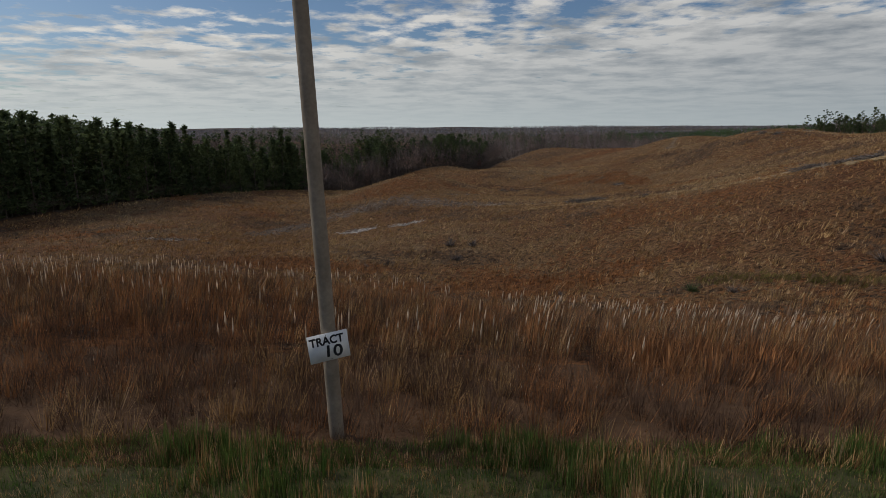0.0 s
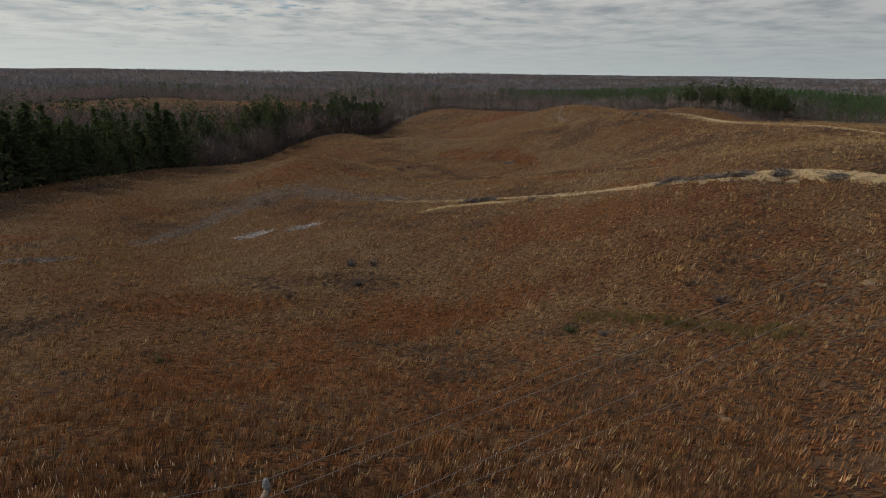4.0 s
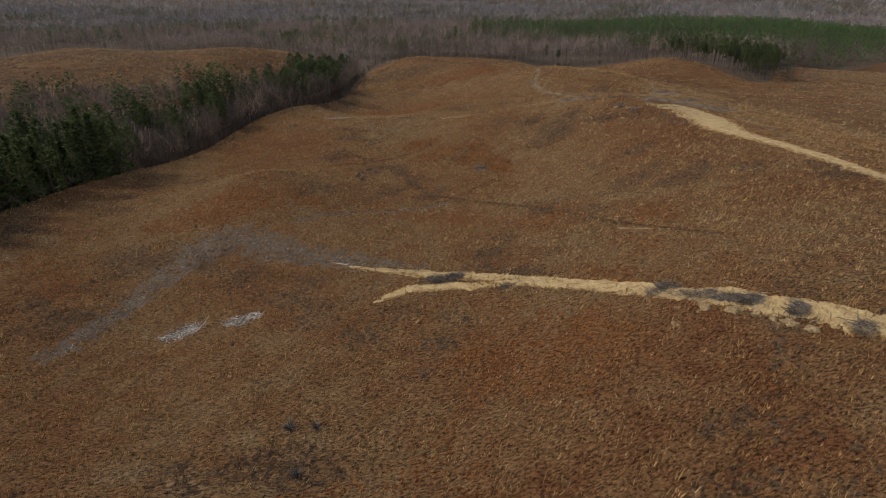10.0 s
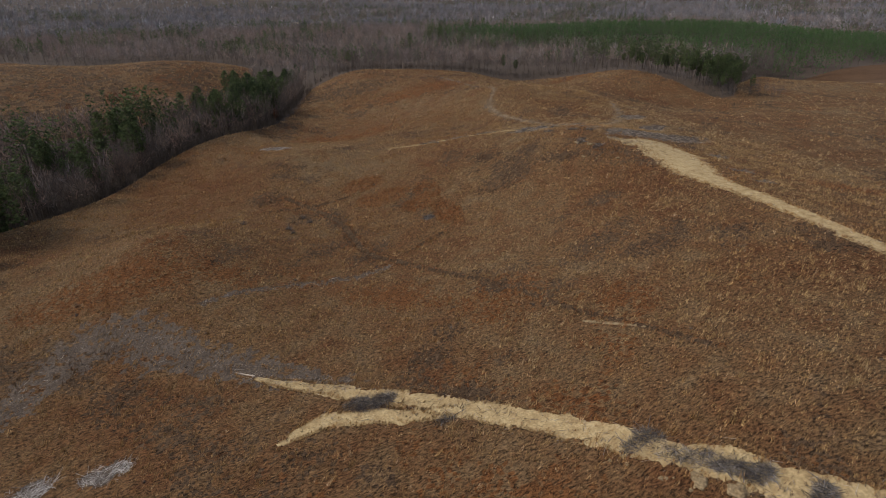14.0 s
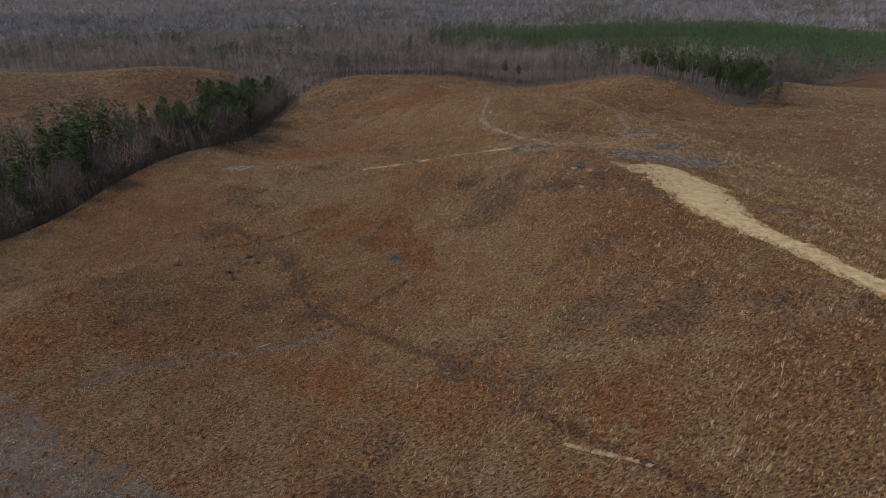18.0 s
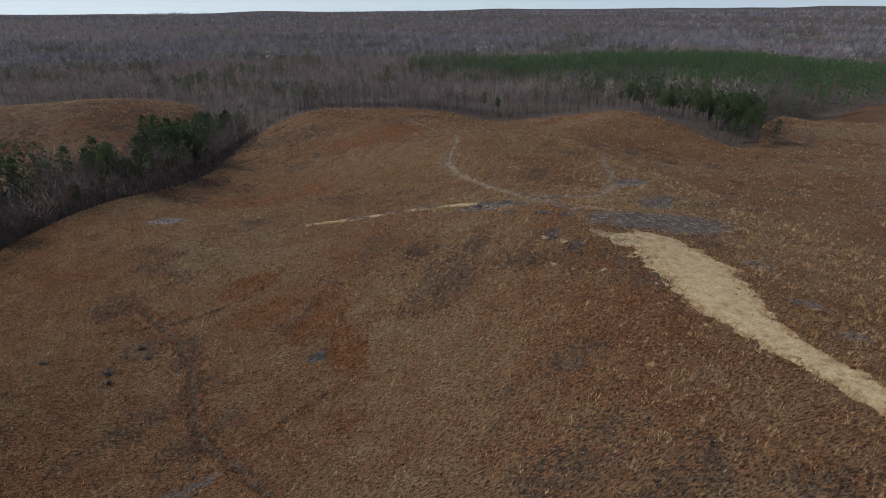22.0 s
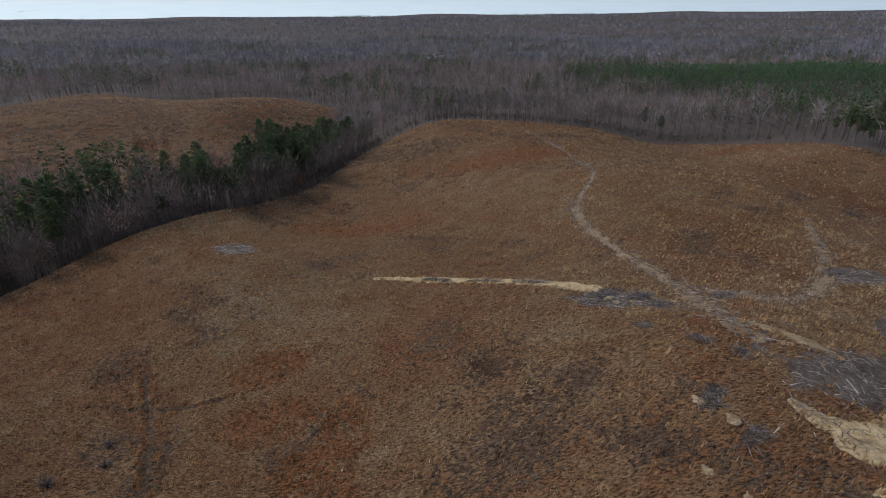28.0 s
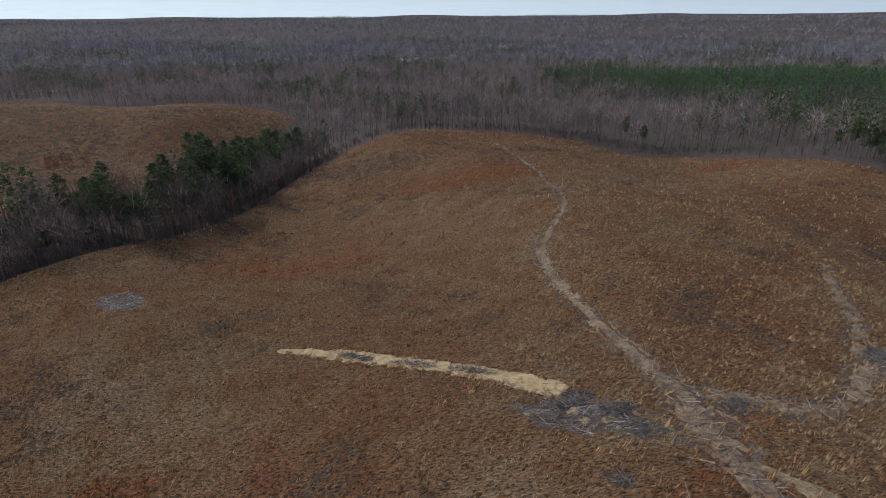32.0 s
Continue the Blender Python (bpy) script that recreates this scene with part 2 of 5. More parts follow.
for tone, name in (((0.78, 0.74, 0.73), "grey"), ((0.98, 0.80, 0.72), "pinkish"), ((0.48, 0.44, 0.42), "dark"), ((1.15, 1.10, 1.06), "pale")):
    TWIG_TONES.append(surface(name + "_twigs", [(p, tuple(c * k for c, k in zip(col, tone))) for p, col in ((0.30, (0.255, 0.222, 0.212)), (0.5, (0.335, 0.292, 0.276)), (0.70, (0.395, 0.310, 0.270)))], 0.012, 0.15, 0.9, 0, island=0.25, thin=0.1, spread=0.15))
    # far twigs: the same tones with blue-grey distance haze put into the colour
    HAZED_TONES.append(surface("far_hazed_" + name + "_twigs", [(p, tuple(c * k for c, k in zip(col, tone))) for p, col in ((0.30, (0.235, 0.262, 0.315)), (0.5, (0.318, 0.330, 0.362)), (0.70, (0.420, 0.385, 0.372)))], 0.006, 0.03, 0.9, 0, island=0.25, thin=0.1, spread=0.2, fine_amount=0.3))
# underbrush and trunks, coloured dark to stand for shade inside the woods
M_SHADEWOOD = surface("shade_toned_wood", [(0.35, (0.075, 0.058, 0.047)), (0.65, (0.140, 0.110, 0.090))], 0.1, 2, 0.95, 0, island=0.4)
M_NEEDLE = surface("pine_needles", [(0.35, (0.062, 0.088, 0.040)), (0.65, (0.120, 0.150, 0.060))], 0.03, 0.6, 0.7, 0, island=0.35, thin=0.3, spread=0.25)
M_YOUNG = surface("young_pine_needles", [(0.35, (0.062, 0.122, 0.046)), (0.65, (0.105, 0.178, 0.062))], 0.02, 0.5, 0.7, 0, island=0.3, thin=0.15, spread=0.25)
M_RUST = surface("rusty_oak_leaves", [(0.35, (0.16, 0.06, 0.035)), (0.65, (0.22, 0.095, 0.05))], 0.05, 0.5, 0.9, 0, island=0.3, thin=0.2)
M_PTRUNK = surface("pine_trunk", [(0.35, (0.10, 0.08, 0.068)), (0.65, (0.18, 0.145, 0.125))], 0.2, 3, 0.9, 0, island=0.2)
M_POLE = surface("weathered_pole", [(0.35, (0.20, 0.158, 0.118)), (0.65, (0.29, 0.235, 0.18))], 1.5, 14, 0.85, 0.3, fine_amount=0.12)
M_ARM = surface("crossarm_wood", [(0.35, (0.27, 0.19, 0.135)), (0.65, (0.36, 0.27, 0.20))], 2.0, 18, 0.85, 0.3)
M_STEEL = surface("galvanised_steel", [(0.35, (0.09, 0.09, 0.09)), (0.65, (0.16, 0.16, 0.16))], 3, 30, 0.55, 0.1, metal=0.6)
M_PORC = surface("grey_porcelain", [(0.35, (0.16, 0.155, 0.15)), (0.65, (0.25, 0.24, 0.235))], 4, 30, 0.3, 0)
M_WIRE = surface("aluminium_wire", [(0.35, (0.20, 0.19, 0.18)), (0.65, (0.30, 0.28, 0.27))], 3, 30, 0.5, 0, metal=0.3)
M_SIGN = surface("white_board", [(0.35, (0.72, 0.72, 0.73)), (0.65, (0.80, 0.80, 0.80))], 3, 20, 0.6, 0.05, fine_amount=0.04)
M_INK = surface("black_marker", [(0.35, (0.015, 0.015, 0.018)), (0.65, (0.025, 0.025, 0.03))], 8, 40, 0.5, 0)
M_CLOD = surface("pale_clods", [(0.35, (0.20, 0.135, 0.072)), (0.65, (0.34, 0.25, 0.145))], 0.6, 3, 0.95, 1.0, fine_amount=0.4, bump_scale=2.2)

# rises and hollows of the land: x, y, radius, height
NEAR_RISES = [
    (-262, 62, 38, 5.1), (-260, 190, 80, 10.1), (-135, -8, 55, 5.0), (-118, -62, 28, 3.4), (-76, -6, 28, 6.8), (-25, -62, 55, 14.3),
    (-20, 20, 20, 6.2), (-10, 210, 20, 12.3), (0, 170, 20, 3.4), (20, 0, 20, 4.8), (60, 80, 20, 2.3), (80, -33, 38, 11.6),
    (90, 90, 20, 5.5), (120, 64, 28, 5.9), (130, 180, 20, 3.4), (130, 220, 20, 8.3), (134, 134, 28, 5.9), (180, 90, 120, 17.6),
    (308, 43, 38, 2.8), (308, 119, 38, 9.8), (327, 214, 38, 5.5),
]
HILL_RISES = [
    (-260, 390, 80, 3.4), (-205, 328, 38, 2.7), (-90, 358, 28, 5.3), (-20, 358, 28, 9.2), (30, 290, 20, 4.2), (100, 250, 20, 3.6),
    (122, 428, 40, 9.8), (140, 330, 20, 4.9), (180, 310, 80, 8.4), (262, 408, 40, 9.6), (300, 430, 20, 4.4),
    (403, 347, 38, 8.1),
]
FAR_RISES = [
    (-224, 518, 38, 2.8), (-188, 624, 28, 2.2), (-135, 542, 55, 11.3), (-48, 540, 28, 8.6), (-6, 568, 28, 3.4), (118, 708, 38, 3.6),
    (140, 500, 20, 3.3), (360, 625, 55, 3.3), (414, 624, 28, 2.5), (500, 590, 80, 8.5), (612, 651, 38, 4.2),
]
NEAR_HOLLOWS = [
    (-104, 120, 28, -2.7), (-34, 288, 28, -4.4), (-30, 120, 20, -4.1), (2, 212, 55, -11.0), (10, 70, 20, -5.2), (40, 40, 20, -2.4),
    (70, 190, 20, -3.0), (250, -8, 55, -8.6), (388, -62, 55, -2.0),
]
FAR_HOLLOWS = [
    (-300, 610, 28, -3.4), (-80, 708, 55, -10.6), (-60, 390, 80, -8.7), (0, 640, 20, -2.9), (42, 480, 38, -3.3), (78, 330, 28, -3.2),
    (100, 630, 80, -10.4), (110, 300, 20, -3.8), (204, 638, 28, -2.8), (210, 400, 20, -3.0), (210, 470, 20, -3.5), (222, 542, 55, -5.5),
    (232, 302, 28, -6.1), (300, 370, 20, -8.3), (346, 499, 38, -3.3),
]
CREST_RISES = [
    (0, 310, 30, 1.4), (126, 310, 30, 1.2), (168, 310, 30, 1.9), (210, 310, 30, 0.5), (126, 348, 30, 0.9), (168, 348, 30, 0.6), (252, 348, 30, 2.0), (294, 348, 30, 4.3), (336, 348, 30, 0.5),
    (0, 386, 30, 3.1), (294, 386, 30, 3.7), (0, 424, 30, 6.5), (42, 424, 30, 0.7), (378, 424, 30, 5.4), (84, 462, 30, 4.6), (168, 462, 30, 2.6), (294, 462, 30, 1.7), (378, 462, 30, 2.3),
    (420, 462, 30, 0.6), (84, 500, 30, 7.8), (210, 500, 30, 2.6), (294, 500, 30, 0.5),
]
SADDLE_HOLLOWS = [
    (84, 310, 30, -1.1), (0, 348, 30, -1.4), (42, 348, 30, -3.8), (378, 348, 30, -1.5), (420, 348, 30, -3.1), (42, 386, 30, -5.1), (84, 386, 30, -4.3), (126, 386, 30, -0.6), (210, 386, 30, -1.3),
    (336, 386, 30, -0.5), (378, 386, 30, -0.6), (420, 386, 30, -10.0), (84, 424, 30, -2.4), (126, 424, 30, -2.4), (168, 424, 30, -0.8), (210, 424, 30, -5.5), (252, 424, 30, -2.6), (294, 424, 30, -4.8),
    (336, 424, 30, -2.4), (420, 424, 30, -4.2), (0, 462, 30, -1.6), (42, 462, 30, -2.0), (126, 462, 30, -4.3), (210, 462, 30, -2.3),
]
SIDE_HOLLOWS = [
    (252, 462, 30, -1.3), (0, 500, 30, -3.7), (42, 500, 30, -8.1), (126, 500, 30, -0.8),
]
CREST_FAR = [
    (-255, 530, 34, 1.1), (-120, 530, 34, -1.1), (-75, 530, 34, -1.5), (-30, 530, 34, -1.0), (-255, 575, 34, -1.6), (-165, 575, 34, 1.0), (-120, 575, 34, -1.7), (-75, 575, 34, 0.5), (-255, 620, 34, -1.6),
    (-210, 620, 34, 3.3), (-165, 620, 34, -0.7), (-120, 620, 34, -3.8), (-75, 620, 34, 3.5), (-30, 620, 34, 2.1),
]

# ---- ground ----


def ease(a, b, r):
    u = np.clip((r - a) / (b - a), 0, 1)
    return u * u * (3 - 2 * u)


# edges of the cleared field
EDGE_Y = np.array([-100, 60, 130, 160, 200, 245, 290, 315, 337, 360, 390, 410, 440, 490])
EDGE_X = np.array([-150, -135, -115, -101, -90, -72, -43, -26, -3, 17, 33, 41, 48, 55])
BACK_X = np.array([50, 130, 180, 205, 230, 245, 256, 261, 265, 275, 290, 320, 348, 380, 420, 600])
BACK_Y = np.array([490, 500, 488, 468, 455, 430, 390, 335, 306, 303, 320, 346, 366, 386, 400, 400])


def left_edge(y):
    return np.interp(y, EDGE_Y, EDGE_X)


def back_edge(x):
    return np.interp(x, BACK_X, BACK_Y)


def second_field(x, y, grow=0.0):
    return (((x + 130) / (195 + grow)) ** 2 + ((y - 485) / (126 + grow)) ** 2 < 1) & (x < left_edge(y) - 46 + grow)


def in_field(x, y, grow=0.0):
    main = (x > left_edge(y) - grow) & (y < back_edge(x) + grow) & (x < 560) & (y < 500 + grow)
    return main | second_field(x, y, grow)


def height(x, y):
    """The lie of the land: a valley floor with rises and hollows, and wooded ridges far off."""
    x, y = np.asarray(x, float), np.asarray(y, float)
    r = np.hypot(x - 60, y - 200)
    z = -17 - 16 * ease(480, 950, r) + 26 * ease(1400, 4400, r) + 18 * ease(4300, 4800, r)
    z = z + ease(700, 1500, r) * (6 * np.sin(x / 310 + 1) * np.cos(y / 420) + 4 * np.sin(x / 170 + y / 260))
    for cx, cy, s, v in NEAR_RISES + HILL_RISES + FAR_RISES + NEAR_HOLLOWS + FAR_HOLLOWS + CREST_RISES + CREST_FAR + SADDLE_HOLLOWS + SIDE_HOLLOWS:
        z = z + v * np.exp(-((x - cx) ** 2 + (y - cy) ** 2) / (2 * s * s))
    # the wooded draw beyond the shoulder of the field
    d = left_edge(y) - x
    return z - 8.0 * ease(0, 16, d) * (1 - ease(30, 70, d)) * ease(150, 250, y) * (1 - ease(430, 480, y))


BUMPS = np.array(NEAR_RISES + HILL_RISES + FAR_RISES + NEAR_HOLLOWS + FAR_HOLLOWS + CREST_RISES + CREST_FAR + SADDLE_HOLLOWS + SIDE_HOLLOWS, float)


def ground_at(x, y):
    """The height of one spot."""
    r = math.hypot(x - 60, y - 200)
    z = -17 - 16 * float(ease(480, 950, r)) + float((BUMPS[:, 3] * np.exp(-((x - BUMPS[:, 0]) ** 2 + (y - BUMPS[:, 1]) ** 2) / (2 * BUMPS[:, 2] ** 2))).sum())
    d = float(left_edge(y)) - x
    if d > 0:
        z -= 8.0 * float(ease(0, 16, d) * (1 - ease(30, 70, d)) * ease(150, 250, y) * (1 - ease(430, 480, y)))
    return z


def mesh_of(name, verts, faces, mats, index=None, smooth=False):
    """A mesh from numpy arrays; faces: n x 3 or n x 4."""
    me = bpy.data.meshes.new(name)
    verts, faces = np.asarray(verts, np.float32), np.asarray(faces, np.int32)
    k = faces.shape[1]
    me.vertices.add(len(verts))
    me.vertices.foreach_set("co", verts.ravel())
    me.loops.add(faces.size)
    me.loops.foreach_set("vertex_index", faces.ravel())
    me.polygons.add(len(faces))
    me.polygons.foreach_set("loop_start", np.arange(0, faces.size, k, dtype=np.int32))
    for m in mats:
        me.materials.append(m)
    if index is not None:
        me.polygons.foreach_set("material_index", np.asarray(index, np.int32))
    if smooth:
        me.polygons.foreach_set("use_smooth", np.ones(len(faces), bool))
    me.update(calc_edges=True)
    return me


def graded(lo, a, b, hi, step, growth=1.12):
    mid = list(np.arange(a, b + 0.01, step))
    up, d = [], step
    while (up[-1] if up else mid[-1]) < hi:
        d *= growth
        up.append((up[-1] if up else mid[-1]) + d)
    dn, d = [], step
    while (dn[-1] if dn else mid[0]) > lo:
        d *= growth
        dn.append((dn[-1] if dn else mid[0]) - d)
    return np.array(dn[::-1] + mid + up)


gx, gy = graded(-4900, -290, 430, 4900, 3.0), graded(-1500, -80, 620, 4900, 3.0)
X, Y = np.meshgrid(gx, gy)
nx, ny = len(gx), len(gy)
i = np.arange(nx * ny).reshape(ny, nx)
quads = np.stack([i[:-1, :-1], i[:-1, 1:], i[1:, 1:], i[1:, :-1]], -1).reshape(-1, 4)
cx, cy = (X[:-1, :-1] + X[1:, 1:]).ravel() / 2, (Y[:-1, :-1] + Y[1:, 1:]).ravel() / 2
wooded = ~in_field(cx, cy, 3) & (cy > 30)
tagged(new("ground", mesh_of("ground", np.stack([X.ravel(), Y.ravel(), height(X, Y).ravel()], -1), quads, [M_SOIL, M_LITTER], wooded, True)),
       "rolling clear-cut hills of reddish-brown soil and thatch", "ground", kind="structure")

# mown verge along the road
gx, gy = np.arange(-30, 31, 1.0), np.arange(-3, 8.01, 0.5)
X, Y = np.meshgrid(gx, gy)
i = np.arange(X.size).reshape(X.shape)
quads = np.stack([i[:-1, :-1], i[:-1, 1:], i[1:, 1:], i[1:, :-1]], -1).reshape(-1, 4)
edge = Y + 0.25 * np.sin(X * 1.3) + 0.2 * np.sin(X * 3.1)
tagged(new("verge", mesh_of("verge", np.stack([X.ravel(), np.minimum(Y, edge + 0.3).ravel(), (height(X, Y) + np.where(Y > 7.8, -0.1, 0.03)).ravel()], -1), quads, [M_VERGE], smooth=True)), "mown roadside verge of green and straw-coloured turf", "verge", kind="structure")

# ---- tracks of bare dirt, laid on the ground: x, y, width ----
MAIN_TRACK = [(14, 142.5, 1.0), (19.4, 138.2, 2.4), (27.6, 132.5, 4.0), (35, 127, 4.6), (41, 122.5, 4.8), (48, 116, 4.8), (55.5, 108.5, 5.0), (61.2, 101.6, 5.4), (66, 94.5, 5.2), (70, 89.5, 5.8), (74, 84, 5.8), (78, 79.5, 6.0), (84, 72, 5.8), (92, 62, 6.0), (105, 48, 6.0)]
SPUR = [(17.5, 122.5, 1.0), (21, 124, 2.6), (26, 124.8, 3.8), (31, 123.2, 3.6), (39.5, 119.2, 3.4), (45, 117, 2.4)]
LANDING = [(136, 233.5, 0.8), (138.3, 229.8, 2.8), (141, 226.2, 3.4), (143.8, 222.5, 2.0), (145, 220, 0.8)]
ROAD = [(130.5, 211, 1.0), (132.5, 207, 3.0), (136, 204, 7), (141.5, 201, 14.5), (142.2, 195, 17.5), (140.6, 187, 16.6), (138, 180, 14.2), (135.6, 172, 10.4), (134.9, 165, 7.6), (134.8, 158, 6.0), (134.7, 150, 5.6), (134, 140, 4.8), (133.2, 127, 4.8), (134, 114, 4.8), (137, 95, 5), (143, 60, 5)]
BERM_TRACK = [(69, 284.0, 0.8), (75, 282, 2.8), (84, 278, 4.8), (91, 273.5, 4.4), (99, 268, 4.0), (107, 263, 4.0), (113, 258.5, 5.2), (117.5, 254.8, 5.8), (119.5, 253.0, 4.0)]
LOG_TRAIL = [(128, 474, 1.4), (136, 459, 1.6), (140, 425, 1.8), (144, 392, 2.0), (143, 362, 2.0), (140.5, 341, 2.0), (137, 326, 2.2), (131, 317, 2.4), (127.6, 309, 2.8), (128.5, 295.5, 3.0), (130.6, 283, 3.4), (132.5, 272, 3.8), (134.2, 261, 4.4), (135.6, 252, 5.2), (134.8, 245, 5.6), (133.8, 238, 6.0), (133.6, 231, 5), (135, 224, 4)]
SIDE_TRAIL = [(139, 251, 4), (148.5, 247, 4), (155, 246.5, 4), (162, 251, 3.5), (167.5, 257.5, 3.5), (173.7, 267, 3), (182.4, 286, 2.5), (188, 296, 2)]
GREY_TRACK = [(-45, 128, 4), (-40, 135, 5), (-35, 143, 4.5), (-30, 152, 5), (-25, 163, 9), (-18, 171, 11), (-9, 165, 10), (0, 156, 8.5), (12, 146.5, 6.5), (22, 138.5, 5), (31, 132, 3.5)]

STREAK = [(74, 129.4, 0.4), (76.5, 126.6, 1.1), (80, 122.5, 0.9), (83, 118.2, 0.4)]
RUT_TRACK = [(2, 175, 2), (11, 178.9, 2.5), (20, 180.5, 3), (30, 180, 3), (41, 179.5, 3), (49, 183, 1.6)]


def resample(path, step):
    p = np.array(path, float)
    d = np.r_[0, np.cumsum(np.hypot(*np.diff(p[:, :2], axis=0).T))]
    s = np.arange(0, d[-1], step)
    q = np.stack([np.interp(s, d, p[:, k]) for k in range(3)], -1)
    for _ in range(3):
        q[1:-1] = (q[:-2] + 2 * q[1:-1] + q[2:]) / 4
    return q


def wobble(x, y, f=0.35):
    return np.sin(x * f + 1.7 * np.sin(y * f * 0.7)) * 0.5 + np.sin(y * f * 1.9 + x * f * 1.3 + 2) * 0.3 + np.sin(x * f * 4.1 - y * f * 3.3) * 0.2


TABLE = np.random.default_rng(3).random((256, 256))


def lumps_at(x, y, size):
    """Smooth random lumps of the given size, 0 to 1."""
    u, v = np.asarray(x) / size + 500.0, np.asarray(y) / size + 500.0
    i, j = np.floor(u).astype(int), np.floor(v).astype(int)
    a, b = u - i, v - j
    a, b = a * a * (3 - 2 * a), b * b * (3 - 2 * b)
    t = lambda p, q: TABLE[p % 256, q % 256]
    return (t(i, j) * (1 - a) + t(i + 1, j) * a) * (1 - b) + (t(i, j + 1) * (1 - a) + t(i + 1, j + 1) * a) * b


def ribbon(name, path, material, label, category, lift=0.05, ruts=0.0, step=0.4, grow=1.15):
    q = resample(path, step)
    t = np.gradient(q[:, :2], axis=0)
    t /= np.linalg.norm(t, axis=1)[:, None] + 1e-9
    nrm = np.stack([-t[:, 1], t[:, 0]], -1)
    cols = np.linspace(-1, 1, 27)
    rows = []
    for c in cols:
        side = 1 + 0.28 * wobble(q[:, 0] + 37 * np.sign(c), q[:, 1], 0.55)
        off = c * q[:, 2] / 2 * grow * side
        off = off * (1 + 0.5 * abs(c) ** 3 * (lumps_at(q[:, 0] + 50 * np.sign(c), q[:, 1], 1.7) - 0.5))
        px, py = q[:, 0] + nrm[:, 0] * off, q[:, 1] + nrm[:, 1] * off
        z = height(px, py) + lift - 0.26 * max(0.0, (abs(c) - 0.66) / 0.34) ** 1.3 - ruts * math.exp(-((abs(c) - 0.5) / 0.18) ** 2) + 0.10 * (lumps_at(px, py, 1.6) - 0.4) + 0.05 * (lumps_at(px, py, 0.7) - 0.5)
        rows.append(np.stack([px, py, z], -1))
    v = np.stack(rows, 1)
    n, k = v.shape[:2]
    i = np.arange(n * k).reshape(n, k)
    f = np.stack([i[:-1, :-1], i[:-1, 1:], i[1:, 1:], i[1:, :-1]], -1).reshape(-1, 4)
    return tagged(new(name, mesh_of(name, v.reshape(-1, 3), f, [material], smooth=True)), label, category, kind="structure")


ribbon("dirt_track", MAIN_TRACK, M_SAND, "pale sandy logging track pushed through brown grass", "dirt track", 0.09, grow=1.16)
ribbon("dirt_road", ROAD, M_SAND, "wide bare sandy road ending in a log landing", "dirt road", 0.09, grow=1.36)
ribbon("dirt_spur", SPUR, M_SAND, "short spur of churned sandy dirt beside the track", "dirt track", 0.08, grow=1.36)
ribbon("landing_dirt", LANDING, M_CLOD, "patch of tan dirt showing through scattered wood", "dirt patch", 0.08, grow=1.3)
ribbon("dirt_berm_track", BERM_TRACK, M_SAND, "short strip of scraped pale dirt on the hillside", "dirt track", 0.09, grow=1.36)
ribbon("bare_streak", STREAK, M_CLOD, "thin streak of washed-out pale dirt in the grass", "dirt patch", 0.12, grow=1.0)
ribbon("log_trail", LOG_TRAIL, M_GREY, "grey skid trail strewn with broken wood", "skid trail", 0.06, 0.08)
ribbon("side_trail", SIDE_TRAIL, M_GREY, "grey skid trail branching over the rise", "skid trail", 0.055, 0.06)

BARE = [(MAIN_TRACK, 0.68, 0.88), (SPUR, 0.78, 0.85), (STREAK, 1.1, 0.7), (ROAD, 0.92, 1.0), (LANDING, 0.9, 0.8), (BERM_TRACK, 0.68, 0.88), (LOG_TRAIL, 0.85, 0.68), (SIDE_TRAIL, 0.8, 0.5), (GREY_TRACK, 1.2, 0.42), (RUT_TRACK, 0.9, 0.5)]
CHIPPY = [(GREY_TRACK, 1.35, 0.6), (RUT_TRACK, 1.0, 0.55), (LOG_TRAIL, 1.5, 0.4), (SIDE_TRAIL, 1.5, 0.4)]


def points_of(tracks):
    return np.concatenate([np.c_[resample(p, 1.0) * np.array([1, 1, k]), np.full(len(resample(p, 1.0)), q)] for p, k, q in tracks])


BARE_PTS, DIRT_PTS, CHIP_PTS = points_of(BARE), points_of(BARE[:-2]), points_of(CHIPPY)
SLASH = [(-58, 112, 7, 2.2, 0.2), (154, 215.5, 23, 8.6, 0.03), (168, 236, 10, 5, 0.5), (120, 246, 9, 4, -0.5), (-21, 130, 4.5, 2.2, 0.3), (-9, 129, 4, 2, 0), (23.5, 312, 9, 5.5, -0.7), (67, 208.5, 1.8, 1.3, 0.4), (175, 258, 7, 4, 0.3)]


def on_bare(x, y, points=BARE_PTS, slash=SLASH, rag=1.0):
    """Whether the spots lie on bare dirt or wood litter, with ragged edges."""
    out = np.zeros(len(x), bool)
    jag = 1 + rag * (0.45 * wobble(x, y, 0.9) + 0.4 * wobble(x, y, 3.1))
    dice = np.random.default_rng(5).random(len(x))
    for bx, by, bw, chance in points:
        near = (np.abs(x - bx) < bw) & (np.abs(y - by) < bw)
        if near.any():
            out[near] |= (np.hypot(x[near] - bx, y[near] - by) < bw / 2 * jag[near]) & (dice[near] < chance)
    for sx, sy, ra, rb, an in slash:
        u, v = (x - sx) * math.cos(an) + (y - sy) * math.sin(an), -(x - sx) * math.sin(an) + (y - sy) * math.cos(an)
        out |= (u / ra) ** 2 + (v / rb) ** 2 < 0.8 * jag
    return out


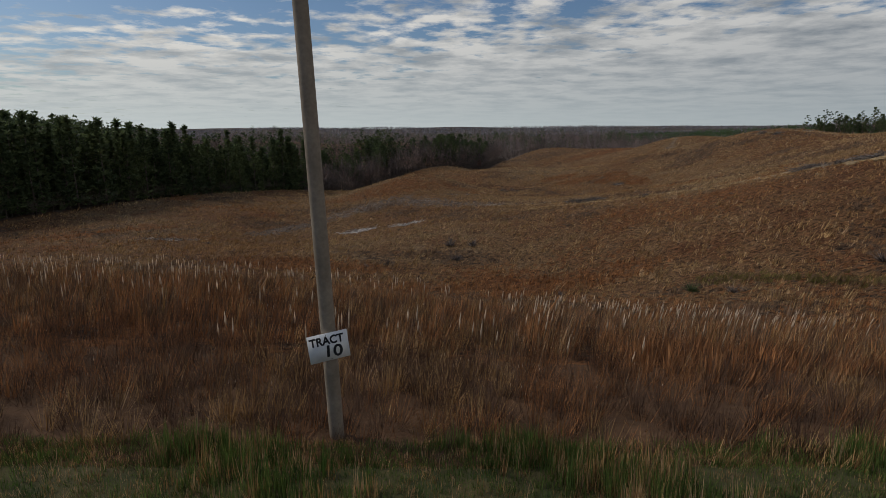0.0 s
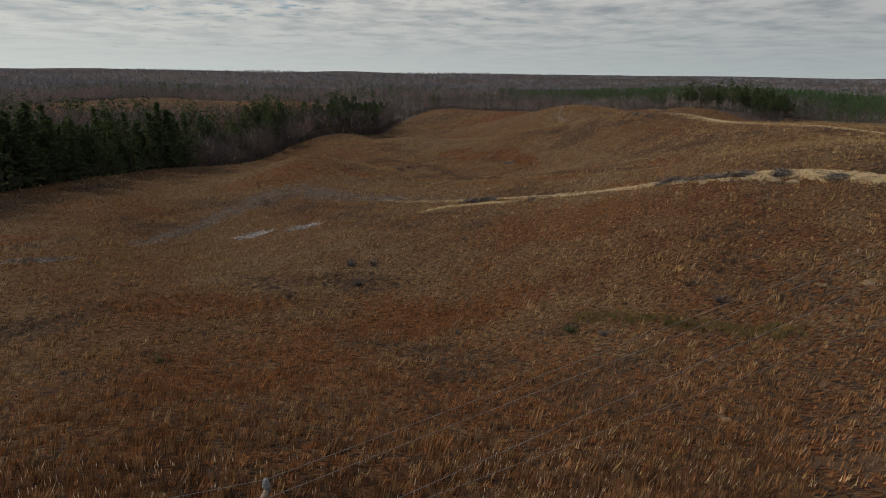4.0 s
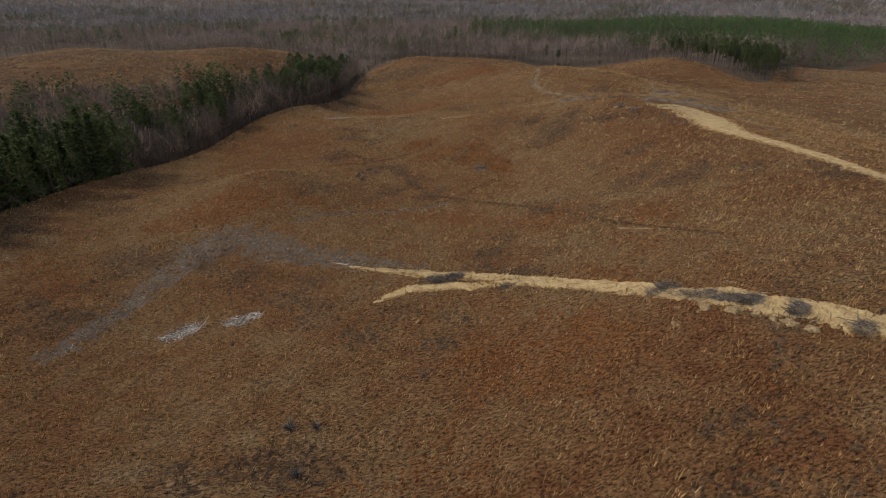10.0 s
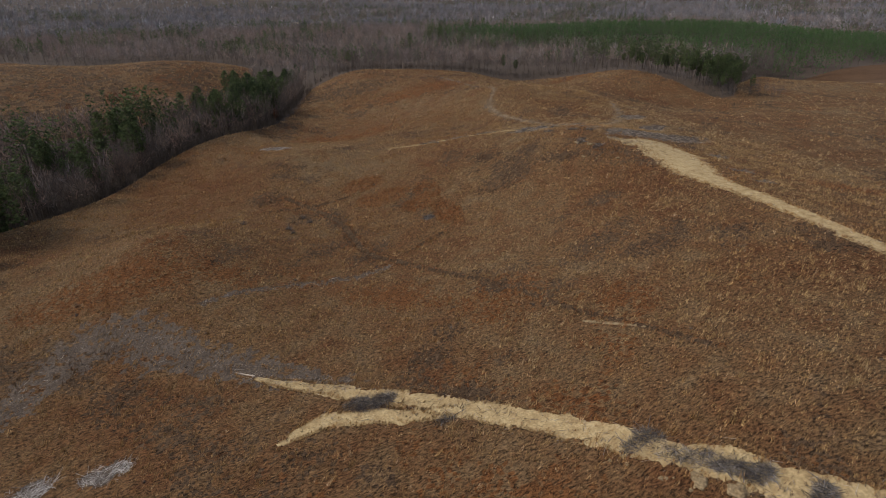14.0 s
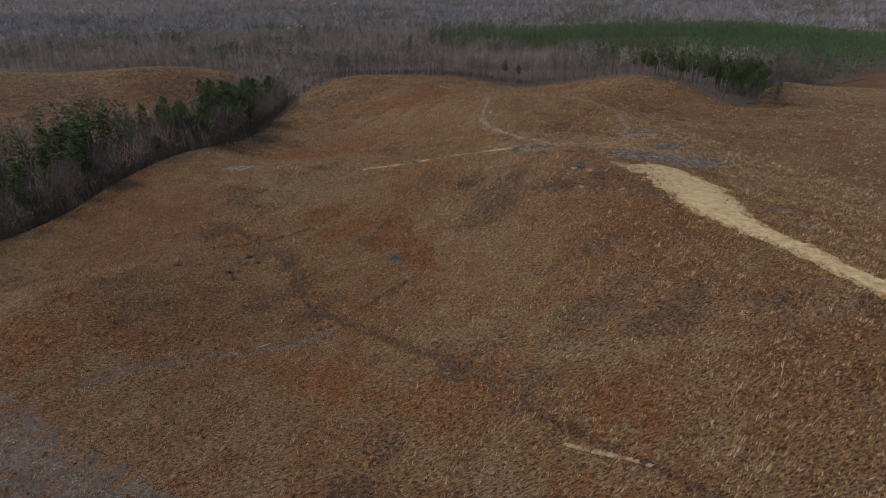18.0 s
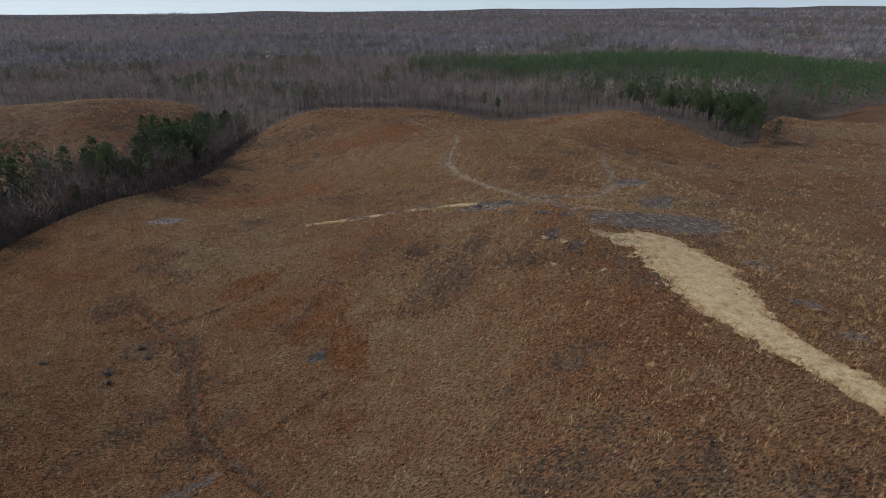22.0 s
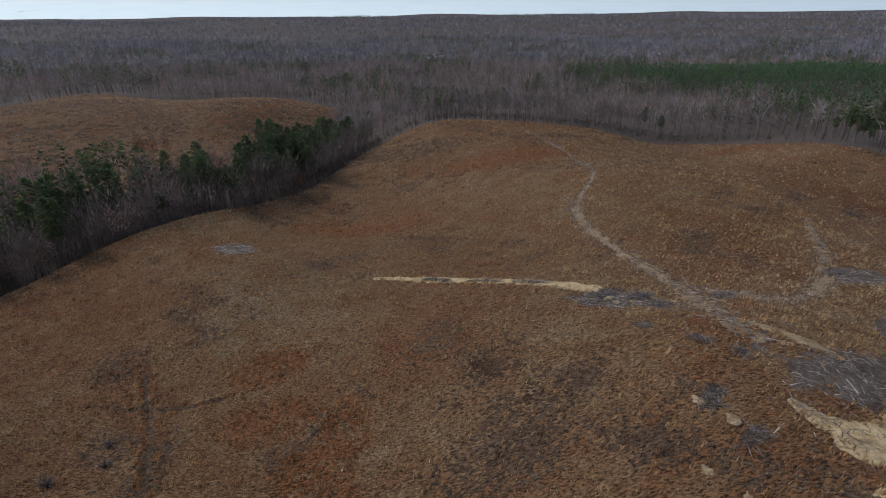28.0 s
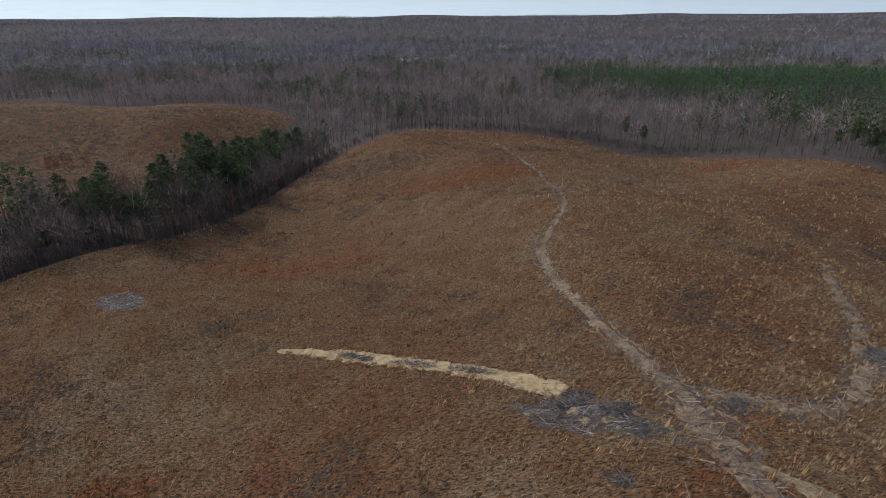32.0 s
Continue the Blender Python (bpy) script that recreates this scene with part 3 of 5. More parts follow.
def thatch(name, x0, x1, y0, y1, cell, tall, label, weedy=0.0):
    """The matted layer of dead grass: a lumpy sheet that sinks away on bare ground and outside the field."""
    X, Y = np.meshgrid(np.arange(x0, x1 + 0.01, cell), np.arange(y0, y1 + 0.01, cell))
    x, y = X.ravel(), Y.ravel()
    dice = np.random.default_rng(11).random((3, x.size))
    jx, jy = x + (dice[0] - 0.5) * cell * 0.8, y + (dice[1] - 0.5) * cell * 0.8
    up = tall * (0.05 + 0.75 * dice[2] ** 1.6 + 0.5 * (lumps_at(jx, jy, cell * 3.1) - 0.3)) * np.clip((jy - 24) / 16, 0.05, 1)
    gone = on_bare(jx, jy, DIRT_PTS, [], 0.85) | ~in_field(jx, jy, 0.5) | (jy < 8.6)
    chips = on_bare(jx, jy, CHIP_PTS)
    up = np.where(chips, 0.3 * up + 0.04, up)
    d = to_ditch(jx, jy)
    up = np.where(d < 0.4, 0.02, np.where(d < 0.9, up + 0.35, up))
    g = np.pad(gone.reshape(X.shape).astype(float), 1, mode="edge")
    g = sum(g[a:a + X.shape[0], b:b + X.shape[1]] for a in range(3) for b in range(3)).ravel() / 9
    rim = np.clip(np.minimum(np.minimum(x - x0, x1 - x), np.minimum(y - y0, y1 - y)) / 5, 0, 1)
    up = (up * rim - 0.15 * (1 - rim)) * (1 - g) ** 1.5 - 0.14 * g
    z = height(jx, jy) + np.where(gone, -0.30, up)
    i = np.arange(x.size).reshape(X.shape)
    quads = np.stack([i[:-1, :-1], i[:-1, 1:], i[1:, 1:], i[1:, :-1]], -1).reshape(-1, 4)
    quads = quads[~gone[quads].all(1)]
    kind = np.array([0, 0, 1, 2])[kinds_of(jx[quads[:, 0]], jy[quads[:, 0]])]
    kind[(dice[2][quads[:, 0]] < weedy * (0.3 + 1.2 * lumps_at(jx[quads[:, 0]], jy[quads[:, 0]], 30.0))) & (jy[quads[:, 0]] < 550 + 40 * dice[0][quads[:, 0]]) & (((jx[quads[:, 0]] + 170) / 26) ** 2 + ((jy[quads[:, 0]] - 498) / 9) ** 2 > 1)] = 2
    kind[chips[quads].sum(1) > 1] = 3
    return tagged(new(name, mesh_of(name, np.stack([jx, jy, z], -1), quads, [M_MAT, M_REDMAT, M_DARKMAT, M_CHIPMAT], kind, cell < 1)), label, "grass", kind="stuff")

# ---- plant builders ----
rng = np.random.default_rng(7)


def prism(p0, p1, r0, r1, sides=3, turn=0.0):
    p0, p1 = np.asarray(p0, float), np.asarray(p1, float)
    d = p1 - p0
    d = d / (np.linalg.norm(d) + 1e-9)
    a = np.cross(d, (0.0, 0.0, 1.0) if abs(d[2]) < 0.9 else (1.0, 0.0, 0.0))
    a /= np.linalg.norm(a)
    b = np.cross(d, a)
    w = np.arange(sides) * 2 * math.pi / sides + turn
    ring = np.cos(w)[:, None] * a + np.sin(w)[:, None] * b
    v = np.concatenate([p0 + ring * r0, p1 + ring * r1])
    f = []
    for k in range(sides):
        n = (k + 1) % sides
        f += [(k, n, sides + n), (k, sides + n, sides + k)]
    return v, np.array(f)


def merge(pieces):
    """One pair of vertices and triangles from many."""
    vs, fs, n = [], [], 0
    for v, f in pieces:
        vs.append(v)
        fs.append(np.asarray(f) + n)
        n += len(v)
    return np.concatenate(vs), np.concatenate(fs)


def slivers(p0, p1, width, r):
    """Thin triangles from points p0 to points p1."""
    n = len(p0)
    side = r.normal(size=(n, 3))
    side /= np.linalg.norm(side, axis=1)[:, None]
    v = np.stack([p0 - side * width[:, None] / 2, p0 + side * width[:, None] / 2, p1], 1).reshape(-1, 3)
    return v, np.arange(3 * n).reshape(-1, 3)


def bare_tree(r, h, limbs=16, twigs=9, width=0.05, sides=4):
    """A leafless broadleaf tree: (trunk, branches)."""
    spine = [np.zeros(3)]
    for k in range(1, 7):
        spine.append(np.array([*(r.normal(size=2) * 0.018 * h * k ** 0.5), h * k / 6 * (0.97 if k == 6 else 1)]))
    r0 = 0.011 * h
    trunk = merge([prism(spine[k], spine[k + 1], r0 * (1 - k / 6.3), r0 * (1 - (k + 1) / 6.3), sides) for k in range(6)])
    parts, a0, a1 = [], [], []
    for k in range(limbs):
        u = 0.38 + 0.58 * (k + r.random()) / limbs
        base = np.array([np.interp(u * 6, range(7), [s[c] for s in spine]) for c in range(3)])
        az, reach = r.random() * 6.283 , h * (0.10 + 0.16 * r.random()) * (1.25 - u * 0.75)
        rise = reach * (0.7 + 0.9 * r.random())
        mid = base + np.array([math.cos(az) * reach * 0.55, math.sin(az) * reach * 0.55, rise * 0.45])
        tip = base + np.array([math.cos(az) * reach, math.sin(az) * reach, rise])
        rr = r0 * (1.05 - u) * 0.6
        parts += [prism(base, mid, rr, rr * 0.6), prism(mid, tip, rr * 0.6, rr * 0.15)]
        for q in range(twigs):
            s = r.random()
            p = base + (tip - base) * (0.25 + 0.75 * s)
            a0.append(p)
            a1.append(p + (tip - base) * 0.25 + r.normal(size=3) * reach * 0.28 + np.array([0, 0, reach * 0.25]))
    for q in range(limbs):
        a0.append(spine[6] - np.array([0, 0, h * 0.15 * r.random()]))
        a1.append(spine[6] + r.normal(size=3) * h * 0.035 + np.array([0, 0, h * 0.02]))
    parts.append(slivers(np.array(a0), np.array(a1), np.full(len(a0), width), r))
    return trunk, merge(parts)


def pine_tree(r, h, start=0.5, clumps=60, per=9, girth=0.13, leaf=0.5, cone=0.0, sides=5):
    """A pine: (trunk, crown). cone 1 gives a young pointed tree, 0 a tall one with a ragged high crown."""
    bend = r.normal(size=2) * 0.012 * h
    trunk = merge([prism((0, 0, -0.3), (bend[0] * 0.4, bend[1] * 0.4, h * 0.5), 0.0095 * h, 0.007 * h, sides),
                   prism((bend[0] * 0.4, bend[1] * 0.4, h * 0.5), (bend[0], bend[1], h * 0.97), 0.007 * h, 0.0015 * h, sides)])
    a0, a1, ww, limbs = [], [], [], []
    for k in range(clumps):
        u = start + (1 - start) * (k + r.random()) / clumps
        s = (u - start) / (1 - start)
        prof = (1 - s) if cone > 0.5 else (0.45 + 0.9 * s - 1.25 * s ** 3)
        rad = girth * h * max(0.10, prof) * (0.35 + 0.75 * r.random())
        az = r.random() * 6.283
        core = np.array([bend[0] * u, bend[1] * u, h * u])
        c = core + np.array([math.cos(az) * rad, math.sin(az) * rad, rad * (0.25 if cone < 0.5 else -0.1)])
        if rad > 0.05 * h and k % 3 == 0 and sides > 3:
            limbs.append(prism(core - np.array([0, 0, 0.02 * h]), c, 0.0022 * h, 0.0008 * h))
        w = r.normal(size=(per, 3))
        w /= np.linalg.norm(w, axis=1)[:, None]
        w[:, 2] = w[:, 2] * 0.6 + 0.25
        size = h * (0.040 if clumps < 140 else 0.031) * (0.7 + 0.6 * r.random())
        a0 += [c + q * size * 0.1 for q in w]
        a1 += [c + q * size * 1.35 for q in w]
        ww += [leaf * size] * per
    return trunk if not limbs else merge([trunk] + limbs), slivers(np.array(a0), np.array(a1), np.array(ww), r)


def bare_crown(r, h, n, width, reach, sides=3):
    """A leafless tree for the depth of the woods: (trunk, cloud of upswept twigs)."""
    lean = r.normal(size=2) * 0.02 * h
    trunk = prism((0, 0, -0.3), (lean[0], lean[1], h * 0.85), 0.007 * h, 0.002 * h, sides)
    w = r.normal(size=(n, 3))
    w /= np.linalg.norm(w, axis=1)[:, None]
    w *= r.random((n, 1)) ** 0.33
    p0 = w * np.array([0.17, 0.17, 0.31]) * h + np.array([lean[0] * 0.7, lean[1] * 0.7, 0.60 * h])
    way = w * np.array([0.8, 0.8, 0.5]) + np.array([0, 0, 0.75]) + r.normal(size=(n, 3)) * 0.42
    return trunk, slivers(p0, p0 + way * reach * h, width * (0.6 + 0.8 * r.random(n)), r)


def tile(variants, x, y, scale, r, sink=0.2):
    """Copies of (vertices, triangles) at the spots, joined into arrays."""
    z = height(x, y) - sink
    vs, fs, n = [], [], 0
    pick = r.integers(0, len(variants), len(x))
    turn = r.random(len(x)) * 6.283
    for k, (v, f) in enumerate(variants):
        m = pick == k
        if not m.any():
            continue
        c, s, sc = np.cos(turn[m])[:, None], np.sin(turn[m])[:, None], scale[m][:, None]
        q = np.stack([(v[None, :, 0] * c - v[None, :, 1] * s) * sc + x[m][:, None], (v[None, :, 0] * s + v[None, :, 1] * c) * sc + y[m][:, None], v[None, :, 2] * sc + z[m][:, None]], -1)
        cnt = int(m.sum())
        vs.append(q.reshape(-1, 3))
        fs.append((f[None] + (np.arange(cnt) * len(v))[:, None, None] + n).reshape(-1, 3))
        n += cnt * len(v)
    return np.concatenate(vs), np.concatenate(fs)


def stuff(name, arrays, mats, label, category):
    vs, fs, mi, n = [], [], [], 0
    for k, (v, f) in enumerate(arrays):
        vs.append(v)
        fs.append(f + n)
        mi.append(np.full(len(f), k))
        n += len(v)
    return tagged(new(name, mesh_of(name, np.concatenate(vs), np.concatenate(fs), mats, np.concatenate(mi))), label, category, kind="stuff")


def part(name, arrays, material, parent, label="", smooth=False):
    ob = new(name, mesh_of(name, arrays[0], arrays[1], [material], smooth=smooth))
    ob.parent = parent
    return tagged(ob, label)


def spots(n, x0, x1, y0, y1, r):
    return x0 + (x1 - x0) * r.random(n), y0 + (y1 - y0) * r.random(n)


# ---- woods ----
def green_stand(x, y):
    return (x > np.interp(y, [366, 448, 546, 628, 718, 770], [455, 382, 328, 267, 230, 220])) & (y < np.interp(x, [220, 480, 587, 750], [770, 750, 685, 595])) & (y > 400) & (x < 760)


def plantation(x, y):
    return (x < left_edge(y) - 1) & (y < 255) & (x > -330) & (y > 40)


def tree_thing(name, label, category, group, trunk, crown, names, mats):
    base = tagged(new(name), label, category, group)
    part(names[0], trunk, mats[0], base)
    part(names[1], crown, mats[1], base)
    return base


tall_pines, cone_pines, bare_trees = [], [], []
for k in range(4):
    t, c = pine_tree(rng, 23.0, 0.44 + 0.05 * k, 170, 9, 0.175, 0.6)
    tall_pines.append(tree_thing("pine_tree", "tall loblolly pine with a bare trunk and dark ragged crown", "tree", "pines along the clear-cut", t, c, ("trunk", "crown"), (M_PTRUNK, M_NEEDLE)))
    t, c = pine_tree(rng, 20.0, 0.05, 125, 9, 0.17, 0.75, cone=1.0)
    cone_pines.append(tree_thing("young_pine", "dense young plantation pine with a pointed dark green crown", "tree", "plantation pines", t, c, ("trunk", "crown"), (M_PTRUNK, M_NEEDLE)))
    t, c = bare_tree(rng, 20.0, 20, 14, 0.075)
    bare_trees.append(tree_thing("bare_tree", "leafless grey hardwood tree at the edge of the woods", "tree", "bare trees along the clear-cut", t, c, ("trunk", "crown"), (M_SHADEWOOD, TWIG_TONES[2])))


def plant(kinds, x, y, scale):
    """Copies of the trees at the spots; the first ones are set down themselves."""
    for k, (px, py, s) in enumerate(zip(x, y, scale)):
        m = pose(px, py, ground_at(px, py) - 0.15, 0, 0, rng.random() * 360) @ Matrix.Scale(s, 4)
        if k < len(kinds):
            kinds[k].matrix_basis = m
        else:
            copy_thing(kinds[k % len(kinds)], m)


# front rows of the woods, tree by tree
ey = rng.uniform(252, 470, 1300)
ex = left_edge(ey) - 5 - 40 * rng.random(1300) ** 1.2
ok = ~in_field(ex, ey, -1)
ex, ey = ex[ok], ey[ok]
is_pine = (0.6 * wobble(ex, ey, 0.11) + rng.random(len(ex)) > 0.6) & (ex < left_edge(ey) - 11)
u, w = rng.random(140), rng.random(140)
flank = rng.random(140) < 0.55
bx = np.r_[rng.uniform(70, 430, 560), np.where(flank, 263 + 24 * w, 274 + 70 * u)]
by = back_edge(bx) + 2 + 26 * rng.random(700) ** 1.3
by[560:] = np.where(flank, 306 + 100 * u, back_edge(bx[560:]) + 3 + 34 * w)
bpine = np.where((bx > 257) & (bx < 345), rng.random(700) > 0.12, rng.random(700) > 0.97)
px, py = np.r_[ex[is_pine][:125], bx[bpine][-165:]], np.r_[ey[is_pine][:125], by[bpine][-165:]]
plant(tall_pines, px, py, rng.uniform(0.75, 1.12, len(px)) * np.where(px > 240, 0.66, 1.0))
dx, dy = np.r_[ex[~is_pine][:215], bx[~bpine][:90]], np.r_[ey[~is_pine][:215], by[~bpine][:90]]
plant(bare_trees, dx, dy, rng.uniform(0.7, 1.08, len(dx)))
cy_ = rng.uniform(110, 262, 260)
cx_ = left_edge(cy_) - 2 - 22 * rng.random(260) ** 1.2
plant(cone_pines, cx_, cy_, rng.uniform(0.9, 1.2, 260))
# brush under the front rows
uy = rng.uniform(100, 490, 1700)
ux = left_edge(uy) + 1.5 - 32 * rng.random(1700)
vx = rng.uniform(40, 430, 1000)
vy = back_edge(vx) - 0.5 + 24 * rng.random(1000)


# the rest of the woods, joined
pine_mid = [pine_tree(rng, 22.0, 0.5, 18, 6, 0.16, 1.0, sides=3) for _ in range(4)]
cone_mid = [pine_tree(rng, 19.0, 0.15, 11, 5, 0.18, 1.5, 1.0, sides=3) for _ in range(5)]
bare_mid = [bare_crown(rng, 19.0, 40, 0.30, 0.15) for _ in range(6)]
brush_mid = [bare_crown(rng, 7.0, 34, 0.16, 0.22) for _ in range(5)]
pine_far = [pine_tree(rng, 20.0, 0.4, 6, 5, 0.20, 1.9, sides=3) for _ in range(4)]
bare_far = [bare_crown(rng, 19.0, 18, 0.85, 0.16) for _ in range(6)]
bare_horizon = [bare_crown(rng, 19.0, 10, 2.0, 0.2) for _ in range(6)]


def forest(name, kinds, x, y, scale, mats, label):
    st = rng.bit_generator.state
    a = tile([k[0] for k in kinds], x, y, scale, rng)
    rng.bit_generator.state = st
    b = tile([k[1] for k in kinds], x, y, scale, rng)
    return stuff(name, [a, b], mats, label, "woods")


def mixed_forest(name, kinds, x, y, scale, tones, label):
    """Leafless woods in which each tree takes one of four tones."""
    draw = rng.random(len(x))
    for tone, lo, hi, word in zip(tones, (0.0, 0.36, 0.62, 0.86), (0.36, 0.62, 0.86, 1.01), ("weathered", "pinkish-brown", "dark brown", "silvery")):
        m = (draw >= lo) & (draw < hi)
        forest(name, kinds, x[m], y[m], scale[m], [M_SHADEWOOD, tone], label % word)


forest("wood_edge_brush", brush_mid, np.r_[ux, vx], np.r_[uy, vy], rng.uniform(0.35, 0.8, 2700), [M_SHADEWOOD, M_SHADEWOOD], "tangled leafless brush along the edge of the woods")
x, y = spots(4600, -330, -60, 40, 262, rng)
k = plantation(x, y) & (x < left_edge(y) - 9)
forest("pine_plantation", cone_mid, x[k], y[k], rng.uniform(0.95, 1.25, k.sum()) * (1 + 0.0012 * np.clip(-110 - x[k], 0, 150)), [M_PTRUNK, M_NEEDLE], "dense dark green pine plantation beside the clear-cut")
# band between the two cleared fields
x, y = spots(9500, -330, 70, 250, 500, rng)
k = ~in_field(x, y, 4) & (x < left_edge(y) - 7) & ((y < np.interp(x, [-330, -150, -100], [330, 330, 372])) | (x > left_edge(y) - 52)) & ~second_field(x, y, 6)
x, y = x[k], y[k]
pine = 0.6 * wobble(x, y, 0.07) + rng.random(len(x)) > 0.8
forest("valley_pines", pine_mid, x[pine], y[pine], rng.uniform(0.55, 1.05, pine.sum()), [M_PTRUNK, M_NEEDLE], "tall dark pines in the wooded valley")
mixed_forest("valley_hardwoods", bare_mid, x[~pine], y[~pine], rng.uniform(0.6, 1.05, (~pine).sum()), [TWIG_TONES[k] for k in (2, 1, 2, 0)], "leafless %s hardwoods in the wooded valley")
# behind the hills
x, y = spots(14200, -420, 800, 310, 960, rng)
k = ~in_field(x, y, 3) & (y > np.where(x > 60, back_edge(x) + 14, 500)) & ~(plantation(x, y))
x, y = x[k], y[k]
g = green_stand(x, y)
forest("green_pine_stand", cone_mid, x[g], y[g], rng.uniform(0.75, 1.0, g.sum()), [M_PTRUNK, M_YOUNG], "bright green block of planted pines behind the bare woods")
xo, yo = x[~g], y[~g]
pine = (0.7 * wobble(xo, yo, 0.03) + rng.random(len(xo)) > 1.02) | ((xo > 256) & (xo < 345) & (yo < 425) & (rng.random(len(xo)) < 0.8))
forest("back_pines", pine_mid, xo[pine], yo[pine], rng.uniform(0.7, 1.0, pine.sum()), [M_PTRUNK, M_NEEDLE], "scattered dark pines among leafless woods")
mixed_forest("back_hardwoods", bare_mid, xo[~pine], yo[~pine], rng.uniform(0.7, 1.05, (~pine).sum()), TWIG_TONES, "leafless %s hardwood forest behind the hills")
xg, yg = spots(3200, 215, 760, 400, 770, rng)
g = green_stand(xg, yg)
forest("green_pine_stand_rows", cone_mid, xg[g], yg[g], rng.uniform(0.7, 0.95, g.sum()), [M_PTRUNK, M_YOUNG], "close rows of bright green planted pines")


def sector(n, near, far, r):
    rad = np.sqrt(near ** 2 + (far ** 2 - near ** 2) * r.random(n))
    az = radians(-50) + radians(114) * r.random(n)
    return 60 + rad * np.sin(az), 120 + rad * np.cos(az), rad


def clearing(x, y):
    return ((x - 150) / 120) ** 2 + ((y - 1215) / 50) ** 2 < 1


x, y, rad = sector(17500, 600, 1700, rng)
k = ~in_field(x, y, 3) & ~((x > -420) & (x < 800) & (y > 350) & (y < 960)) & ~clearing(x, y)
x, y = x[k], y[k]
pine = wobble(x, y, 0.011) + 0.6 * wobble(x, y, 0.05) + 0.8 * rng.random(len(x)) > 0.88
forest("distant_pines", pine_far, x[pine], y[pine], rng.uniform(0.8, 1.1, pine.sum()), [M_PTRUNK, M_NEEDLE], "dark pines scattered through distant woods")
mixed_forest("distant_hardwoods", bare_far, x[~pine], y[~pine], rng.uniform(0.8, 1.15, (~pine).sum()), HAZED_TONES, "distant leafless %s woods covering low ridges")
x, y, rad = sector(16500, 1700, 4500, rng)
pine = wobble(x, y, 0.006) + 0.4 * wobble(x, y, 0.03) + 0.7 * rng.random(len(x)) > 0.85
s = 0.8 + rad / 9000
forest("horizon_pines", pine_far, x[pine], y[pine], s[pine] * 0.8, [M_PTRUNK, M_NEEDLE], "dark pine patches near the horizon")
mixed_forest("horizon_hardwoods", bare_horizon, x[~pine], y[~pine], s[~pine], HAZED_TONES, "leafless %s woods reaching the horizon")

# a few oaks that keep their rusty leaves
for ox, oy, size in ((-66, 434, 0.85), (-61, 436, 0.8), (-70, 439, 0.75), (-55, 441, 0.65), (-8, 413, 0.55), (-20, 405, 0.5), (-89, 428, 0.55), (26, 392, 0.5), (300, 420, 0.7)):
    t, c = bare_crown(rng, 19.0, 240, 0.5, 0.05, 5)
    oak = tree_thing("oak_tree", "small oak still holding rusty red-brown leaves", "tree", "rusty oaks", t, c, ("trunk", "crown"), (M_BARK, M_RUST))
    oak.matrix_basis = pose(ox, oy, ground_at(ox, oy) - 0.1) @ Matrix.Scale(size, 4)

# ---- grass ----


def tufts(name, x, y, tall, spread, blades, width, mats, pick, label, lean=(0.42, 0.10), category="grass", flare=0.55):
    """Bunches of grass: each blade is one tapered sliver. pick: material of each bunch."""
    n, k = len(x), blades
    bend, sway = 0.25 + 1.5 * rng.random((n, 1)), rng.normal(size=(n, 1)) * 0.18
    az = (np.arange(k)[None] * 2.4 + rng.random((n, 1)) * 6.283 + rng.normal(size=(n, k)) * 0.3)
    out = 0.35 + 0.65 * rng.random((n, k))
    h = tall[:, None] * (0.6 + 0.5 * rng.random((n, k))) * (1.12 - 0.4 * out)
    bx, by = x[:, None] + np.cos(az) * out * spread[:, None] * 0.45, y[:, None] + np.sin(az) * out * spread[:, None] * 0.45
    bz = height(x, y)[:, None] - 0.08 + 0 * bx
    tx = x[:, None] + np.cos(az) * out * spread[:, None] * flare + lean[0] * bend * h + rng.normal(size=(n, k)) * 0.12 * spread[:, None]
    ty = y[:, None] + np.sin(az) * out * spread[:, None] * flare + (lean[1] * bend + sway) * h + rng.normal(size=(n, k)) * 0.12 * spread[:, None]
    w = width * (0.7 + 0.6 * rng.random((n, k)))
    ta = az + 1.571 + rng.normal(size=(n, k)) * 0.35
    sx, sy = np.cos(ta) * w / 2, np.sin(ta) * w / 2
    v = np.stack([np.stack([bx - sx, by - sy, bz], -1), np.stack([bx + sx, by + sy, bz], -1), np.stack([tx, ty, bz + h], -1)], 2).reshape(-1, 3)
    f = np.arange(len(v)).reshape(-1, 3)
    return tagged(new(name, mesh_of(name, v, f, mats, np.repeat(pick, k))), label, category, kind="stuff")


DITCH = [(24, 252, 3.0), (30, 242, 3.4), (36, 231, 3.6), (40, 222, 3.8), (41.5, 211, 3.6), (43, 199, 3.4), (45.5, 191, 3.2), (51.5, 183, 3.0), (60, 167, 2.8), (66, 156, 2.4), (70, 147, 2.2), (74, 134.6, 2.0), (79.3, 124, 2), (82, 117.5, 2), (85, 107, 2)]
GULLIES = [[(17, 243, 1.6), (24, 241, 2.2), (31, 240, 2.4), (38, 239, 2.2), (46, 240.5, 1.8), (52, 243, 1.2)], [(55, 189, 1.2), (60, 192, 1.8), (65, 195, 2.0), (70.5, 196.5, 1.4)]]
DITCH_PTS = np.concatenate([resample(p, 1.0) * np.array([1, 1, 0.6]) for p in [DITCH] + GULLIES])


